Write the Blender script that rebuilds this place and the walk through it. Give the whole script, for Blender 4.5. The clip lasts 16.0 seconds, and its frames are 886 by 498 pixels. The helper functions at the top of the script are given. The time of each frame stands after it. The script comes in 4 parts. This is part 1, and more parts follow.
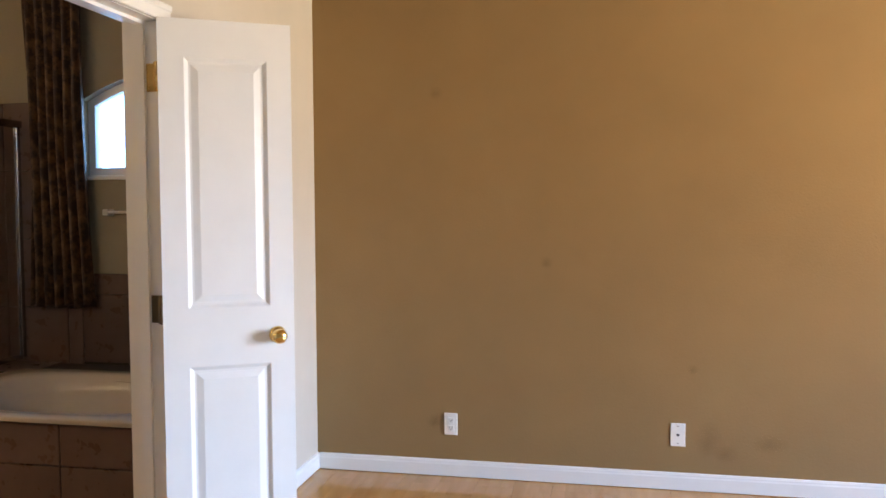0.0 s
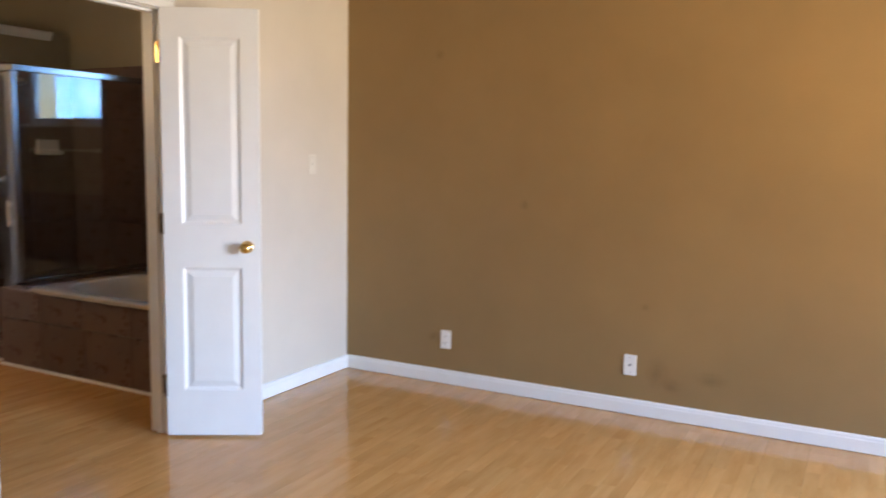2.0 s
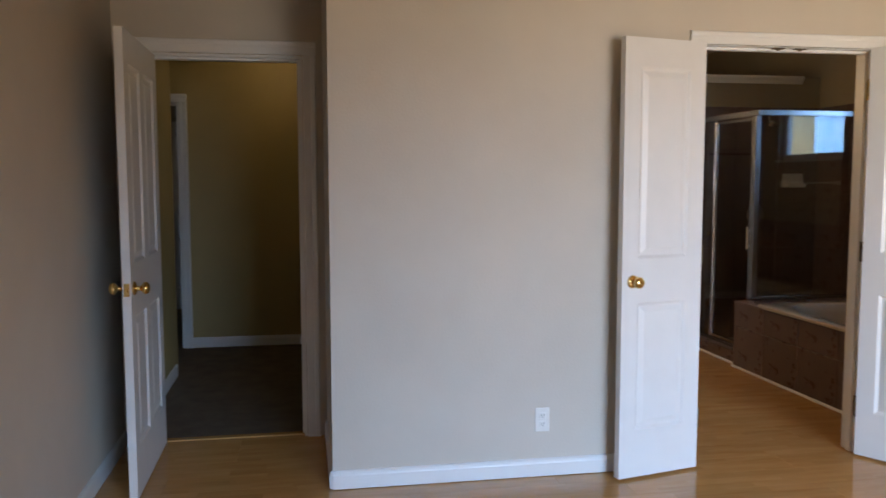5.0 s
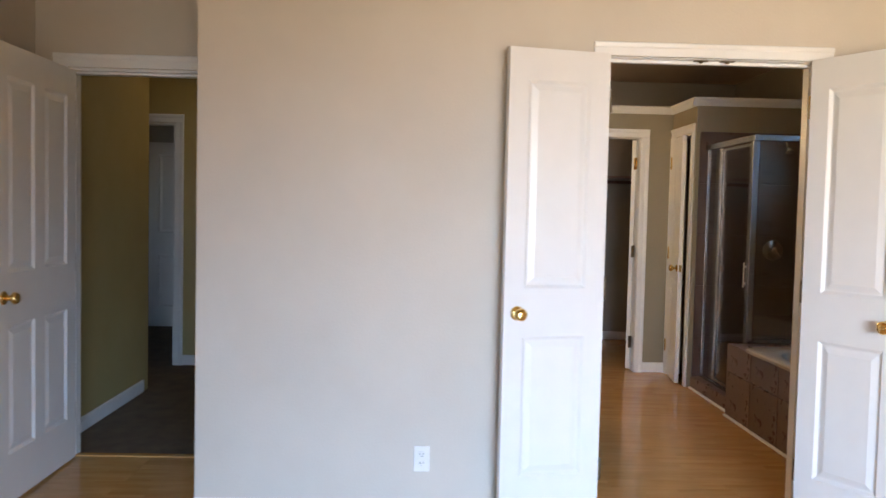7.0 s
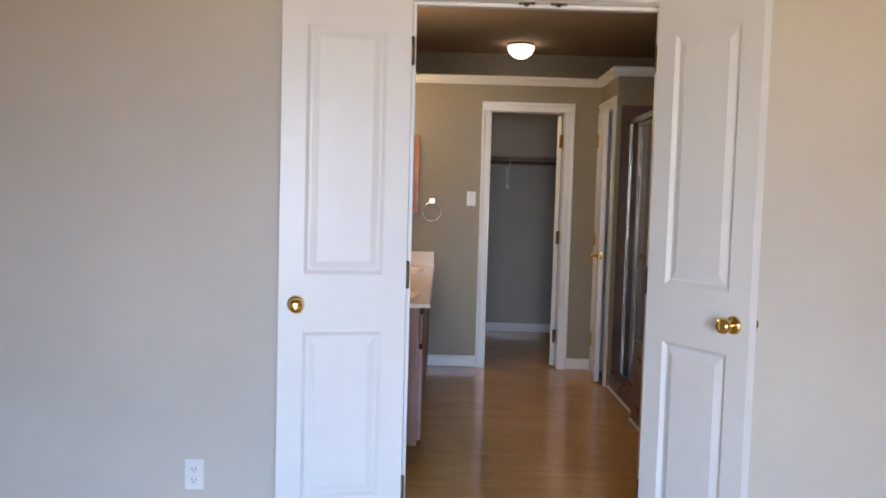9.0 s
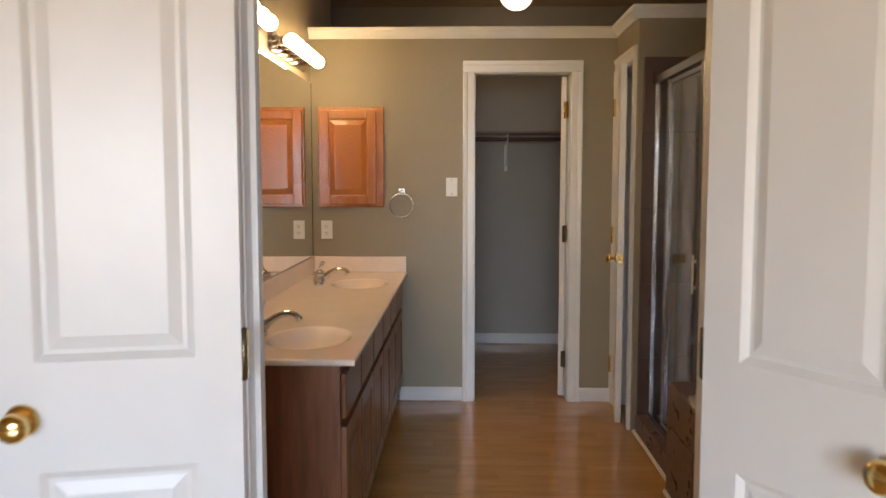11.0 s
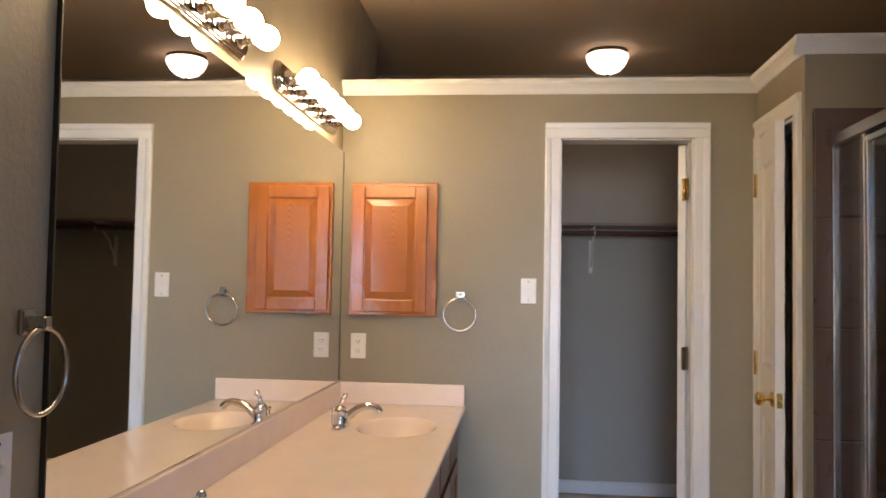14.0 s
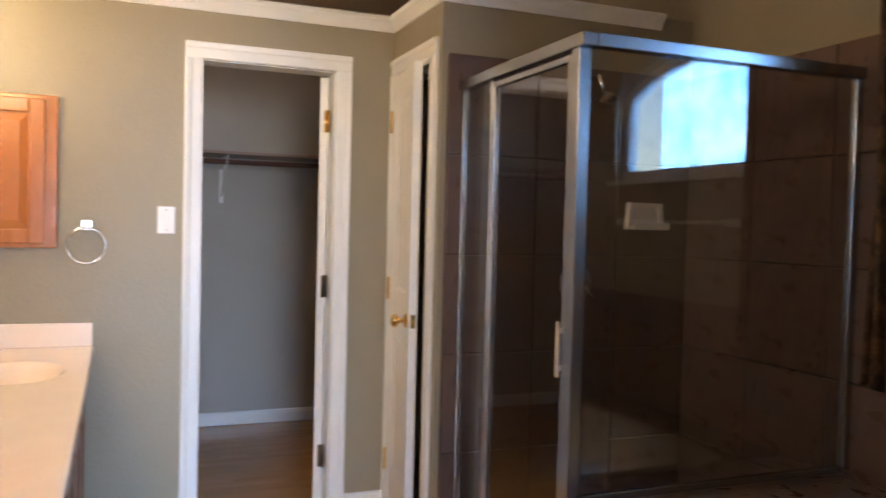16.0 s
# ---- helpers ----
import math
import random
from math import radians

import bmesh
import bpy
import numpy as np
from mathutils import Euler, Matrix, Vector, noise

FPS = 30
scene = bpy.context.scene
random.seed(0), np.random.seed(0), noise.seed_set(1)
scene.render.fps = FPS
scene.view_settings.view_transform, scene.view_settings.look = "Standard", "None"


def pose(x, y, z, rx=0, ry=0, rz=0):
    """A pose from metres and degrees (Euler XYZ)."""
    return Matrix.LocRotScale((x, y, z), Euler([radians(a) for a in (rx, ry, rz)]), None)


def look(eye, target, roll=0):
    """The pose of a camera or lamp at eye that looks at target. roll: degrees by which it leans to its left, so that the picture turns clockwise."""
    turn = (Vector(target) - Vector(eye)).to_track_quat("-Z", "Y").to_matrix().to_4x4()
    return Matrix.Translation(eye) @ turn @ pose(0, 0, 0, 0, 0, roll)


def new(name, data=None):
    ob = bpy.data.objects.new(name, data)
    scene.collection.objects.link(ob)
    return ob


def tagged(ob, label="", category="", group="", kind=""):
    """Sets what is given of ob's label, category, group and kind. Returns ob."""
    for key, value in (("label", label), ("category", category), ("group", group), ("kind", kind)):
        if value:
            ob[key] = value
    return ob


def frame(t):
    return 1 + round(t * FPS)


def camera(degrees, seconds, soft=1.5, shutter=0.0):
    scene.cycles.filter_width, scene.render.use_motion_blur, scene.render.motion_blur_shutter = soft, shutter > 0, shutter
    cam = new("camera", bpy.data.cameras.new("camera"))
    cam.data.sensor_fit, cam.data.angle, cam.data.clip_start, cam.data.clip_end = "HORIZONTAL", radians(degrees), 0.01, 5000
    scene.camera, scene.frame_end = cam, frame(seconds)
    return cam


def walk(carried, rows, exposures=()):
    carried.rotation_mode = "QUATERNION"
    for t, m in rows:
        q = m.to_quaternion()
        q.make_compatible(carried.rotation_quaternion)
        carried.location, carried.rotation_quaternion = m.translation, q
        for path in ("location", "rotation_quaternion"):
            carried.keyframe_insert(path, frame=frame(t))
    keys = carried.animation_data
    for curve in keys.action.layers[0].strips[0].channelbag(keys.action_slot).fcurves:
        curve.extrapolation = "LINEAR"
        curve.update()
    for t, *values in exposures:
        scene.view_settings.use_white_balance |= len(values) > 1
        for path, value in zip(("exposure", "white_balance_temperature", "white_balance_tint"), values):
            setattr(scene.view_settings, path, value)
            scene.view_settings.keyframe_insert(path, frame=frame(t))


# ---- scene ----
cam = camera(57.6, 16.0, 1.5, 0.5)
EXPOSURES = [(0, 2, 6500, 10), (2, 1.85, 6500, 10), (3.5, 1.88, 6650, 10), (4, 1.28, 6900, 10), (4.5, 1.04, 6900, 10), (4.7, 1.12, 6900, 10), (6.8, 1.84, 6900, 10), (7.5, 1.7, 6750, 10), (8.5, 1.4, 6500, 10), (9.2, 1.33, 6550, 10), (11.3, 1.36, 7700, 10), (12, 1.82, 7200, 10), (12.5, 2.55, 6550, 10), (13, 2.5, 6500, 10), (14, 1.85, 6500, 10), (14.5, 1.86, 6500, 10), (15.5, 2.15, 6300, 10), (16, 2.3, 6250, 10)]
PATH = [
    (0, (0.06, -0.027, 1.387), (-0.334, 1.931, 1.287), -0.3),
    (0.5, (0.424, -0.133, 1.405), (-0.06, 1.804, 1.289), 0.7),
    (1, (0.779, -0.179, 1.377), (0.257, 1.749, 1.265), 0.5),
    (1.5, (1.156, -0.23, 1.378), (0.464, 1.643, 1.254), 0.5),
    (2, (1.511, -0.239, 1.387), (0.58, 1.516, 1.156), 1.0),
    (2.5, (1.766, -0.177, 1.396), (0.529, 1.378, 1.174), -0.1),
    (3, (2.048, -0.178, 1.397), (0.612, 1.203, 1.218), -0.0),
    (3.5, (2.113, -0.229, 1.4), (0.469, 0.895, 1.219), -0.0),
    (4, (2.102, -0.296, 1.408), (0.301, 0.552, 1.214), 0.4),
    (4.5, (2.121, -0.326, 1.4), (0.214, 0.248, 1.209), 0.1),
    (4.7, (2.15, -0.313, 1.403), (0.213, 0.15, 1.216), -0.2),
    (6.8, (2.107, 0.689, 1.364), (0.111, 0.769, 1.262), 1.3),
    (7, (2.032, 0.824, 1.361), (0.035, 0.878, 1.265), 1.3),
    (7.5, (1.981, 1.131, 1.362), (-0.016, 1.152, 1.262), 2.0),
    (8, (1.923, 1.392, 1.354), (-0.074, 1.39, 1.243), 2.8),
    (8.5, (1.727, 1.577, 1.341), (-0.271, 1.604, 1.247), 2.0),
    (9, (1.49, 1.734, 1.316), (-0.506, 1.74, 1.194), 1.6),
    (9.2, (1.39, 1.806, 1.32), (-0.604, 1.783, 1.172), 1.7),
    (11.3, (-0.138, 2.041, 1.375), (-2.131, 1.987, 1.214), -0.3),
    (11.5, (-0.284, 2.055, 1.366), (-2.28, 2.008, 1.255), -0.6),
    (12, (-0.579, 2.124, 1.346), (-2.575, 2.004, 1.366), -0.3),
    (12.5, (-0.823, 2.079, 1.343), (-2.811, 1.931, 1.502), -0.4),
    (13, (-1.043, 2.047, 1.354), (-3.026, 1.87, 1.543), 0.1),
    (13.5, (-1.168, 2.049, 1.387), (-3.145, 1.77, 1.511), 1.2),
    (14, (-1.205, 1.933, 1.351), (-3.193, 1.737, 1.44), 1.0),
    (14.5, (-1.225, 1.835, 1.357), (-3.225, 1.854, 1.41), 1.2),
    (15, (-1.251, 1.771, 1.333), (-3.232, 2.045, 1.359), 1.8),
    (15.5, (-1.264, 1.768, 1.327), (-3.192, 2.296, 1.295), 1.2),
    (16, (-1.258, 1.784, 1.333), (-3.113, 2.528, 1.276), 1.4),
]
walk(cam, [(t, look(eye, target, roll)) for t, eye, target, roll in PATH], EXPOSURES)

# ---------------------------------------------------------------- world, sun, large lights
world = bpy.data.worlds.new("world")
scene.world = world
world.use_nodes = True
wn = world.node_tree.nodes
sky = wn.new("ShaderNodeTexSky")
sky.sky_type, sky.sun_disc = "NISHITA", False
sky.sun_elevation, sky.sun_rotation = radians(42), radians(105)
wn["Background"].inputs["Strength"].default_value = 0.12
world.node_tree.links.new(sky.outputs[0], wn["Background"].inputs["Color"])


def sun_lamp():
    lamp = bpy.data.lights.new("sun", "SUN")
    lamp.energy, lamp.angle, lamp.color = 5.0, radians(0.5), (1.0, 0.94, 0.85)
    ob = new("sun", lamp)
    el, az = radians(42), radians(105)
    way = Vector((math.sin(az) * math.cos(el), math.cos(az) * math.cos(el), math.sin(el)))
    ob.matrix_world = look(Vector((2, 2, 4)) + way * 20, (2, 2, 4))


def area_lamp(name, eye, target, w, h, watts, colour, spread):
    lamp = bpy.data.lights.new(name, "AREA")
    lamp.shape, lamp.size, lamp.size_y, lamp.energy, lamp.color = "RECTANGLE", w, h, watts, colour
    lamp.spread = radians(spread)
    ob = new(name, lamp)
    ob.matrix_world = look(eye, target)


sun_lamp()
area_lamp("window_sky_light", (4.66, 1.95, 1.38), (0.5, 1.75, -1.5), 2.4, 1.5, 62, (0.36, 0.60, 1.0), 86)
area_lamp("window_ground_light", (4.64, 1.95, 1.38), (1.4, 3.1, 3.4), 2.4, 1.5, 34, (1.0, 0.86, 0.64), 100)

# ---------------------------------------------------------------- materials


def material(name):
    m = bpy.data.materials.new(name)
    m.use_nodes = True
    return m, m.node_tree, m.node_tree.nodes["Principled BSDF"]


def ramp_between(nt, fac, a, b, p0=0.3, p1=0.7):
    r = nt.nodes.new("ShaderNodeValToRGB")
    r.color_ramp.elements[0].position, r.color_ramp.elements[1].position = p0, p1
    r.color_ramp.elements[0].color, r.color_ramp.elements[1].color = (*a, 1), (*b, 1)
    nt.links.new(fac, r.inputs[0])
    return r.outputs[0]


def coords(nt, scale=(1, 1, 1), rot=(0, 0, 0)):
    tc, mp = nt.nodes.new("ShaderNodeTexCoord"), nt.nodes.new("ShaderNodeMapping")
    mp.inputs["Scale"].default_value = scale
    mp.inputs["Rotation"].default_value = rot
    nt.links.new(tc.outputs["Object"], mp.inputs[0])
    return mp.outputs[0]


def noise_tex(nt, vec, scale, detail=4, rough=0.6):
    n = nt.nodes.new("ShaderNodeTexNoise")
    n.inputs["Scale"].default_value, n.inputs["Detail"].default_value, n.inputs["Roughness"].default_value = scale, detail, rough
    nt.links.new(vec, n.inputs["Vector"])
    return n.outputs["Fac"]


def bump(nt, bsdf, height, strength, dist):
    b = nt.nodes.new("ShaderNodeBump")
    b.inputs["Strength"].default_value, b.inputs["Distance"].default_value = strength, dist
    nt.links.new(height, b.inputs["Height"])
    nt.links.new(b.outputs[0], bsdf.inputs["Normal"])


def paint(name, col, rough=0.6, var=0.06, texture=0.25, grain=90):
    """Wall paint: rolled orange-peel texture, faint cloudy tone."""
    m, nt, p = material(name)
    v = coords(nt)
    a, b = tuple(c * (1 - var) for c in col), tuple(c * (1 + var) for c in col)
    nt.links.new(ramp_between(nt, noise_tex(nt, v, 1.3, 5), a, b), p.inputs["Base Color"])
    nt.links.new(ramp_between(nt, noise_tex(nt, v, 4.0, 3), (rough - .05,) * 3, (rough + .08,) * 3), p.inputs["Roughness"])
    bump(nt, p, noise_tex(nt, v, grain, 3), texture, 0.004)
    return m


def plain(name, col, rough=0.5, metal=0.0, var=0.04, grain=60, relief=0.05):
    m, nt, p = material(name)
    v = coords(nt)
    a, b = tuple(c * (1 - var) for c in col), tuple(min(1, c * (1 + var)) for c in col)
    nt.links.new(ramp_between(nt, noise_tex(nt, v, 7, 4), a, b), p.inputs["Base Color"])
    p.inputs["Roughness"].default_value, p.inputs["Metallic"].default_value = rough, metal
    if relief:
        bump(nt, p, noise_tex(nt, v, grain, 3), relief, 0.002)
    return m


def wood(name, dark, light, rough, axis_scale, scale=1.0, coat=0.0, piece=0.12):
    """Streaked wood; each separate board shifts its tone by Object Info's Random."""
    m, nt, p = material(name)
    info = nt.nodes.new("ShaderNodeObjectInfo")
    tc = nt.nodes.new("ShaderNodeTexCoord")
    add = nt.nodes.new("ShaderNodeVectorMath")
    mul = nt.nodes.new("ShaderNodeMath")
    mul.operation, mul.inputs[1].default_value = "MULTIPLY", 37.0
    nt.links.new(info.outputs["Random"], mul.inputs[0])
    nt.links.new(tc.outputs["Object"], add.inputs[0])
    nt.links.new(mul.outputs[0], add.inputs[1])
    mp = nt.nodes.new("ShaderNodeMapping")
    mp.inputs["Scale"].default_value = axis_scale
    nt.links.new(add.outputs[0], mp.inputs[0])
    streak = noise_tex(nt, mp.outputs[0], 9 * scale, 6, 0.65)
    col = ramp_between(nt, streak, dark, light, 0.34, 0.66)
    fine = noise_tex(nt, mp.outputs[0], 42 * scale, 3, 0.6)
    hsv = nt.nodes.new("ShaderNodeHueSaturation")
    nt.links.new(col, hsv.inputs["Color"])
    mr = nt.nodes.new("ShaderNodeMapRange")
    mr.inputs["To Min"].default_value, mr.inputs["To Max"].default_value = 1 - piece, 1 + piece
    nt.links.new(info.outputs["Random"], mr.inputs["Value"])
    mixv = nt.nodes.new("ShaderNodeMath")
    mixv.operation = "MULTIPLY"
    mr2 = nt.nodes.new("ShaderNodeMapRange")
    mr2.inputs["To Min"].default_value, mr2.inputs["To Max"].default_value = 0.88, 1.1
    nt.links.new(fine, mr2.inputs["Value"])
    nt.links.new(mr.outputs[0], mixv.inputs[0])
    nt.links.new(mr2.outputs[0], mixv.inputs[1])
    nt.links.new(mixv.outputs[0], hsv.inputs["Value"])
    nt.links.new(hsv.outputs[0], p.inputs["Base Color"])
    nt.links.new(ramp_between(nt, noise_tex(nt, tc.outputs["Object"], 3.0, 4), (rough - .05,) * 3, (rough + .07,) * 3), p.inputs["Roughness"])
    p.inputs["Coat Weight"].default_value, p.inputs["Coat Roughness"].default_value = coat, 0.15
    bump(nt, p, fine, 0.06, 0.001)
    return m


def emitter(name, col, strength):
    m, nt, p = material(name)
    p.inputs["Base Color"].default_value = (0.9, 0.88, 0.82, 1)
    p.inputs["Emission Color"].default_value, p.inputs["Emission Strength"].default_value = (*col, 1), strength
    return m


def thin_glass(name, tint, rough=0.0):
    """Thin sheet: tinted clear film with Fresnel-driven gloss."""
    m, nt, p = material(name)
    nt.nodes.remove(p)
    clear, gloss, mix, lw, pw, ma = (nt.nodes.new(k) for k in ("ShaderNodeBsdfTransparent", "ShaderNodeBsdfGlossy", "ShaderNodeMixShader", "ShaderNodeLayerWeight", "ShaderNodeMath", "ShaderNodeMath"))
    clear.inputs[0].default_value = (*tint, 1)
    gloss.inputs["Roughness"].default_value = rough
    pw.operation, pw.inputs[1].default_value = "POWER", 5.0
    ma.operation, ma.inputs[1].default_value, ma.inputs[2].default_value = "MULTIPLY_ADD", 0.42, 0.125
    nt.links.new(lw.outputs["Facing"], pw.inputs[0])
    nt.links.new(pw.outputs[0], ma.inputs[0])
    nt.links.new(ma.outputs[0], mix.inputs[0])
    nt.links.new(clear.outputs[0], mix.inputs[1])
    nt.links.new(gloss.outputs[0], mix.inputs[2])
    nt.links.new(mix.outputs[0], nt.nodes["Material Output"].inputs[0])
    return m


def tile_material(name, a, b, rough):
    m, nt, p = material(name)
    info = nt.nodes.new("ShaderNodeObjectInfo")
    v = coords(nt)
    col = ramp_between(nt, noise_tex(nt, v, 3.5, 5, 0.6), a, b)
    hsv, mr = nt.nodes.new("ShaderNodeHueSaturation"), nt.nodes.new("ShaderNodeMapRange")
    mr.inputs["To Min"].default_value, mr.inputs["To Max"].default_value = 0.90, 1.12
    nt.links.new(info.outputs["Random"], mr.inputs["Value"])
    nt.links.new(mr.outputs[0], hsv.inputs["Value"])
    nt.links.new(col, hsv.inputs["Color"])
    nt.links.new(hsv.outputs[0], p.inputs["Base Color"])
    nt.links.new(ramp_between(nt, noise_tex(nt, v, 15, 3), (rough - .06,) * 3, (rough + .08,) * 3), p.inputs["Roughness"])
    p.inputs["Specular IOR Level"].default_value = 0.35
    bump(nt, p, noise_tex(nt, v, 24, 3), 0.05, 0.002)
    return m


def laminate():
    """Oak laminate board: three printed strips a board, each with its own tone, and a satin sheen."""
    m, nt, p = material("oak_laminate")
    N, L = nt.nodes.new, nt.links.new

    def calc(op, a, b):
        q = N("ShaderNodeMath")
        q.operation = op
        for k, v in enumerate((a, b)):
            if v is None:
                continue
            if isinstance(v, (int, float)):
                q.inputs[k].default_value = v
            else:
                L(v, q.inputs[k])
        return q.outputs[0]
    info, tc, sep = N("ShaderNodeObjectInfo"), N("ShaderNodeTexCoord"), N("ShaderNodeSeparateXYZ")
    L(tc.outputs["Object"], sep.inputs[0])
    rnd = info.outputs["Random"]
    strip = calc("FLOOR", calc("DIVIDE", sep.outputs["X"], 0.0634), None)
    along = calc("FLOOR", calc("ADD", calc("DIVIDE", sep.outputs["Y"], 0.46), calc("MULTIPLY", strip, 0.37)), None)
    key = N("ShaderNodeCombineXYZ")
    L(strip, key.inputs[0])
    L(along, key.inputs[1])
    L(calc("MULTIPLY", rnd, 91.0), key.inputs[2])
    white = N("ShaderNodeTexWhiteNoise")
    L(key.outputs[0], white.inputs["Vector"])
    shift = N("ShaderNodeVectorMath")
    L(tc.outputs["Object"], shift.inputs[0])
    off = N("ShaderNodeCombineXYZ")
    L(calc("MULTIPLY", white.outputs["Value"], 19.0), off.inputs[0])
    L(calc("MULTIPLY", rnd, 37.0), off.inputs[1])
    L(off.outputs[0], shift.inputs[1])
    mp = N("ShaderNodeMapping")
    mp.inputs["Scale"].default_value = (1.5, 0.26, 1)
    L(shift.outputs[0], mp.inputs[0])
    col = ramp_between(nt, noise_tex(nt, mp.outputs[0], 7, 5, 0.6), (0.465, 0.228, 0.070), (0.60, 0.335, 0.124), 0.30, 0.70)
    fine = noise_tex(nt, mp.outputs[0], 40, 3, 0.6)
    tone = N("ShaderNodeMapRange")
    tone.inputs["To Min"].default_value, tone.inputs["To Max"].default_value = 0.945, 1.05
    L(white.outputs["Value"], tone.inputs["Value"])
    grain = N("ShaderNodeMapRange")
    grain.inputs["To Min"].default_value, grain.inputs["To Max"].default_value = 0.97, 1.03
    L(fine, grain.inputs["Value"])
    hsv = N("ShaderNodeHueSaturation")
    L(col, hsv.inputs["Color"])
    L(calc("MULTIPLY", tone.outputs[0], grain.outputs[0]), hsv.inputs["Value"])
    L(hsv.outputs[0], p.inputs["Base Color"])
    L(ramp_between(nt, noise_tex(nt, tc.outputs["Object"], 3.0, 4), (0.13,) * 3, (0.20,) * 3), p.inputs["Roughness"])
    p.inputs["Coat Weight"].default_value, p.inputs["Coat Roughness"].default_value = 0.15, 0.06
    p.inputs["Specular IOR Level"].default_value = 0.4
    bump(nt, p, fine, 0.015, 0.001)
    return m


CREAM = paint("cream_wall_paint", (0.595, 0.545, 0.475))
BROWN = paint("brown_wall_paint", (0.262, 0.166, 0.069), var=0.08)
CEIL = paint("taupe_ceiling_paint", (0.68, 0.53, 0.385), 0.75)
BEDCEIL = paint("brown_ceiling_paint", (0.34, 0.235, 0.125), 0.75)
OLIVE = paint("olive_bath_paint", (0.305, 0.265, 0.187), 0.45, texture=0.4, grain=60)
HALL = paint("olive_hall_paint", (0.42, 0.335, 0.15), 0.6)
CLOSET = paint("grey_closet_paint", (0.40, 0.385, 0.35), 0.6)
WHITE = plain("white_gloss_paint", (0.785, 0.79, 0.785), 0.32, var=0.02)
IVORY = plain("ivory_plastic", (0.66, 0.62, 0.55), 0.4, relief=0)
PLASTIC = plain("white_plastic", (0.80, 0.79, 0.76), 0.35, relief=0)
DARK = plain("dark_slot", (0.02, 0.02, 0.02), 0.6, relief=0)
BRASS = plain("polished_brass", (0.83, 0.60, 0.24), 0.16, 1.0, relief=0)
OLDBRASS = plain("tarnished_hinge_metal", (0.17, 0.13, 0.08), 0.42, 1.0)
CHROME = plain("chrome", (0.66, 0.65, 0.64), 0.07, 1.0, var=0.01, relief=0)
ALU = plain("brushed_aluminium", (0.44, 0.44, 0.455), 0.27, 1.0, relief=0.03)
RINGMETAL = plain("worn_chrome", (0.46, 0.45, 0.43), 0.20, 1.0, relief=0)
MIRROR = plain("mirror_silver", (0.92, 0.93, 0.92), 0.0, 1.0, var=0.0, relief=0)
PLANK = laminate()
FLOORBASE = plain("floor_joint", (0.24, 0.13, 0.055), 0.7)
OAK = wood("golden_oak", (0.385, 0.125, 0.022), (0.49, 0.178, 0.041), 0.24, (2.4, 2.4, 0.28), 1.0, 0.4, 0.03)
def cathedral(name, dark, light, rough):
    """Plain-sawn oak: nested arched rings stretched along the grain, over fine pores."""
    m, nt, p = material(name)
    tc, mp, wave = nt.nodes.new("ShaderNodeTexCoord"), nt.nodes.new("ShaderNodeMapping"), nt.nodes.new("ShaderNodeTexWave")
    mp.inputs["Location"].default_value = (0.3, 0.012, -0.16)
    mp.inputs["Scale"].default_value = (1, 8.0, 1.0)
    wave.wave_type, wave.rings_direction = "RINGS", "X"
    wave.inputs["Scale"].default_value, wave.inputs["Distortion"].default_value = 11.0, 2.2
    wave.inputs["Detail"].default_value, wave.inputs["Detail Scale"].default_value = 3.0, 1.6
    nt.links.new(tc.outputs["Object"], mp.inputs[0])
    nt.links.new(mp.outputs[0], wave.inputs["Vector"])
    rings = ramp_between(nt, wave.outputs["Fac"], dark, light, 0.10, 0.55)
    pores = noise_tex(nt, coords(nt, (6, 6, 0.3)), 40, 4, 0.65)
    hsv, mr = nt.nodes.new("ShaderNodeHueSaturation"), nt.nodes.new("ShaderNodeMapRange")
    mr.inputs["To Min"].default_value, mr.inputs["To Max"].default_value = 0.86, 1.12
    nt.links.new(pores, mr.inputs["Value"])
    nt.links.new(mr.outputs[0], hsv.inputs["Value"])
    nt.links.new(rings, hsv.inputs["Color"])
    nt.links.new(hsv.outputs[0], p.inputs["Base Color"])
    p.inputs["Roughness"].default_value = rough
    p.inputs["Coat Weight"].default_value, p.inputs["Coat Roughness"].default_value = 0.35, 0.15
    bump(nt, p, pores, 0.08, 0.001)
    return m


OAKPANEL = cathedral("golden_oak_panel", (0.36, 0.112, 0.019), (0.475, 0.168, 0.037), 0.24)
VANITY = wood("brown_oak_cabinet", (0.17, 0.056, 0.022), (0.27, 0.100, 0.042), 0.36, (3.5, 3.5, 0.35), 1.0, 0.2, 0.05)
MARBLE = plain("ivory_cultured_marble", (0.90, 0.775, 0.685), 0.13, var=0.03, relief=0)
TILE = tile_material("brown_slate_tile", (0.112, 0.072, 0.062), (0.146, 0.098, 0.085), 0.30)
GROUT = plain("dark_grout", (0.060, 0.046, 0.042), 0.9)
ACRYL = plain("ivory_tub_acrylic", (0.52, 0.46, 0.385), 0.18, relief=0)
CARPET = plain("dark_carpet", (0.14, 0.11, 0.08), 0.95, var=0.2, grain=400, relief=0.8)
GLASS = thin_glass("shower_glass", (0.95, 0.95, 0.95))
PANE = thin_glass("window_glass", (0.93, 0.96, 0.97))
BULB = emitter("lit_bulb", (1.0, 0.715, 0.40), 15.5)
DOME = emitter("lit_dome_glass", (1.0, 0.76, 0.56), 1.25)
dome_tree = DOME.node_tree
dome_tint = ramp_between(dome_tree, noise_tex(dome_tree, coords(dome_tree), 16, 4, 0.7), (0.62, 0.40, 0.30), (1.0, 0.80, 0.62), 0.36, 0.62)
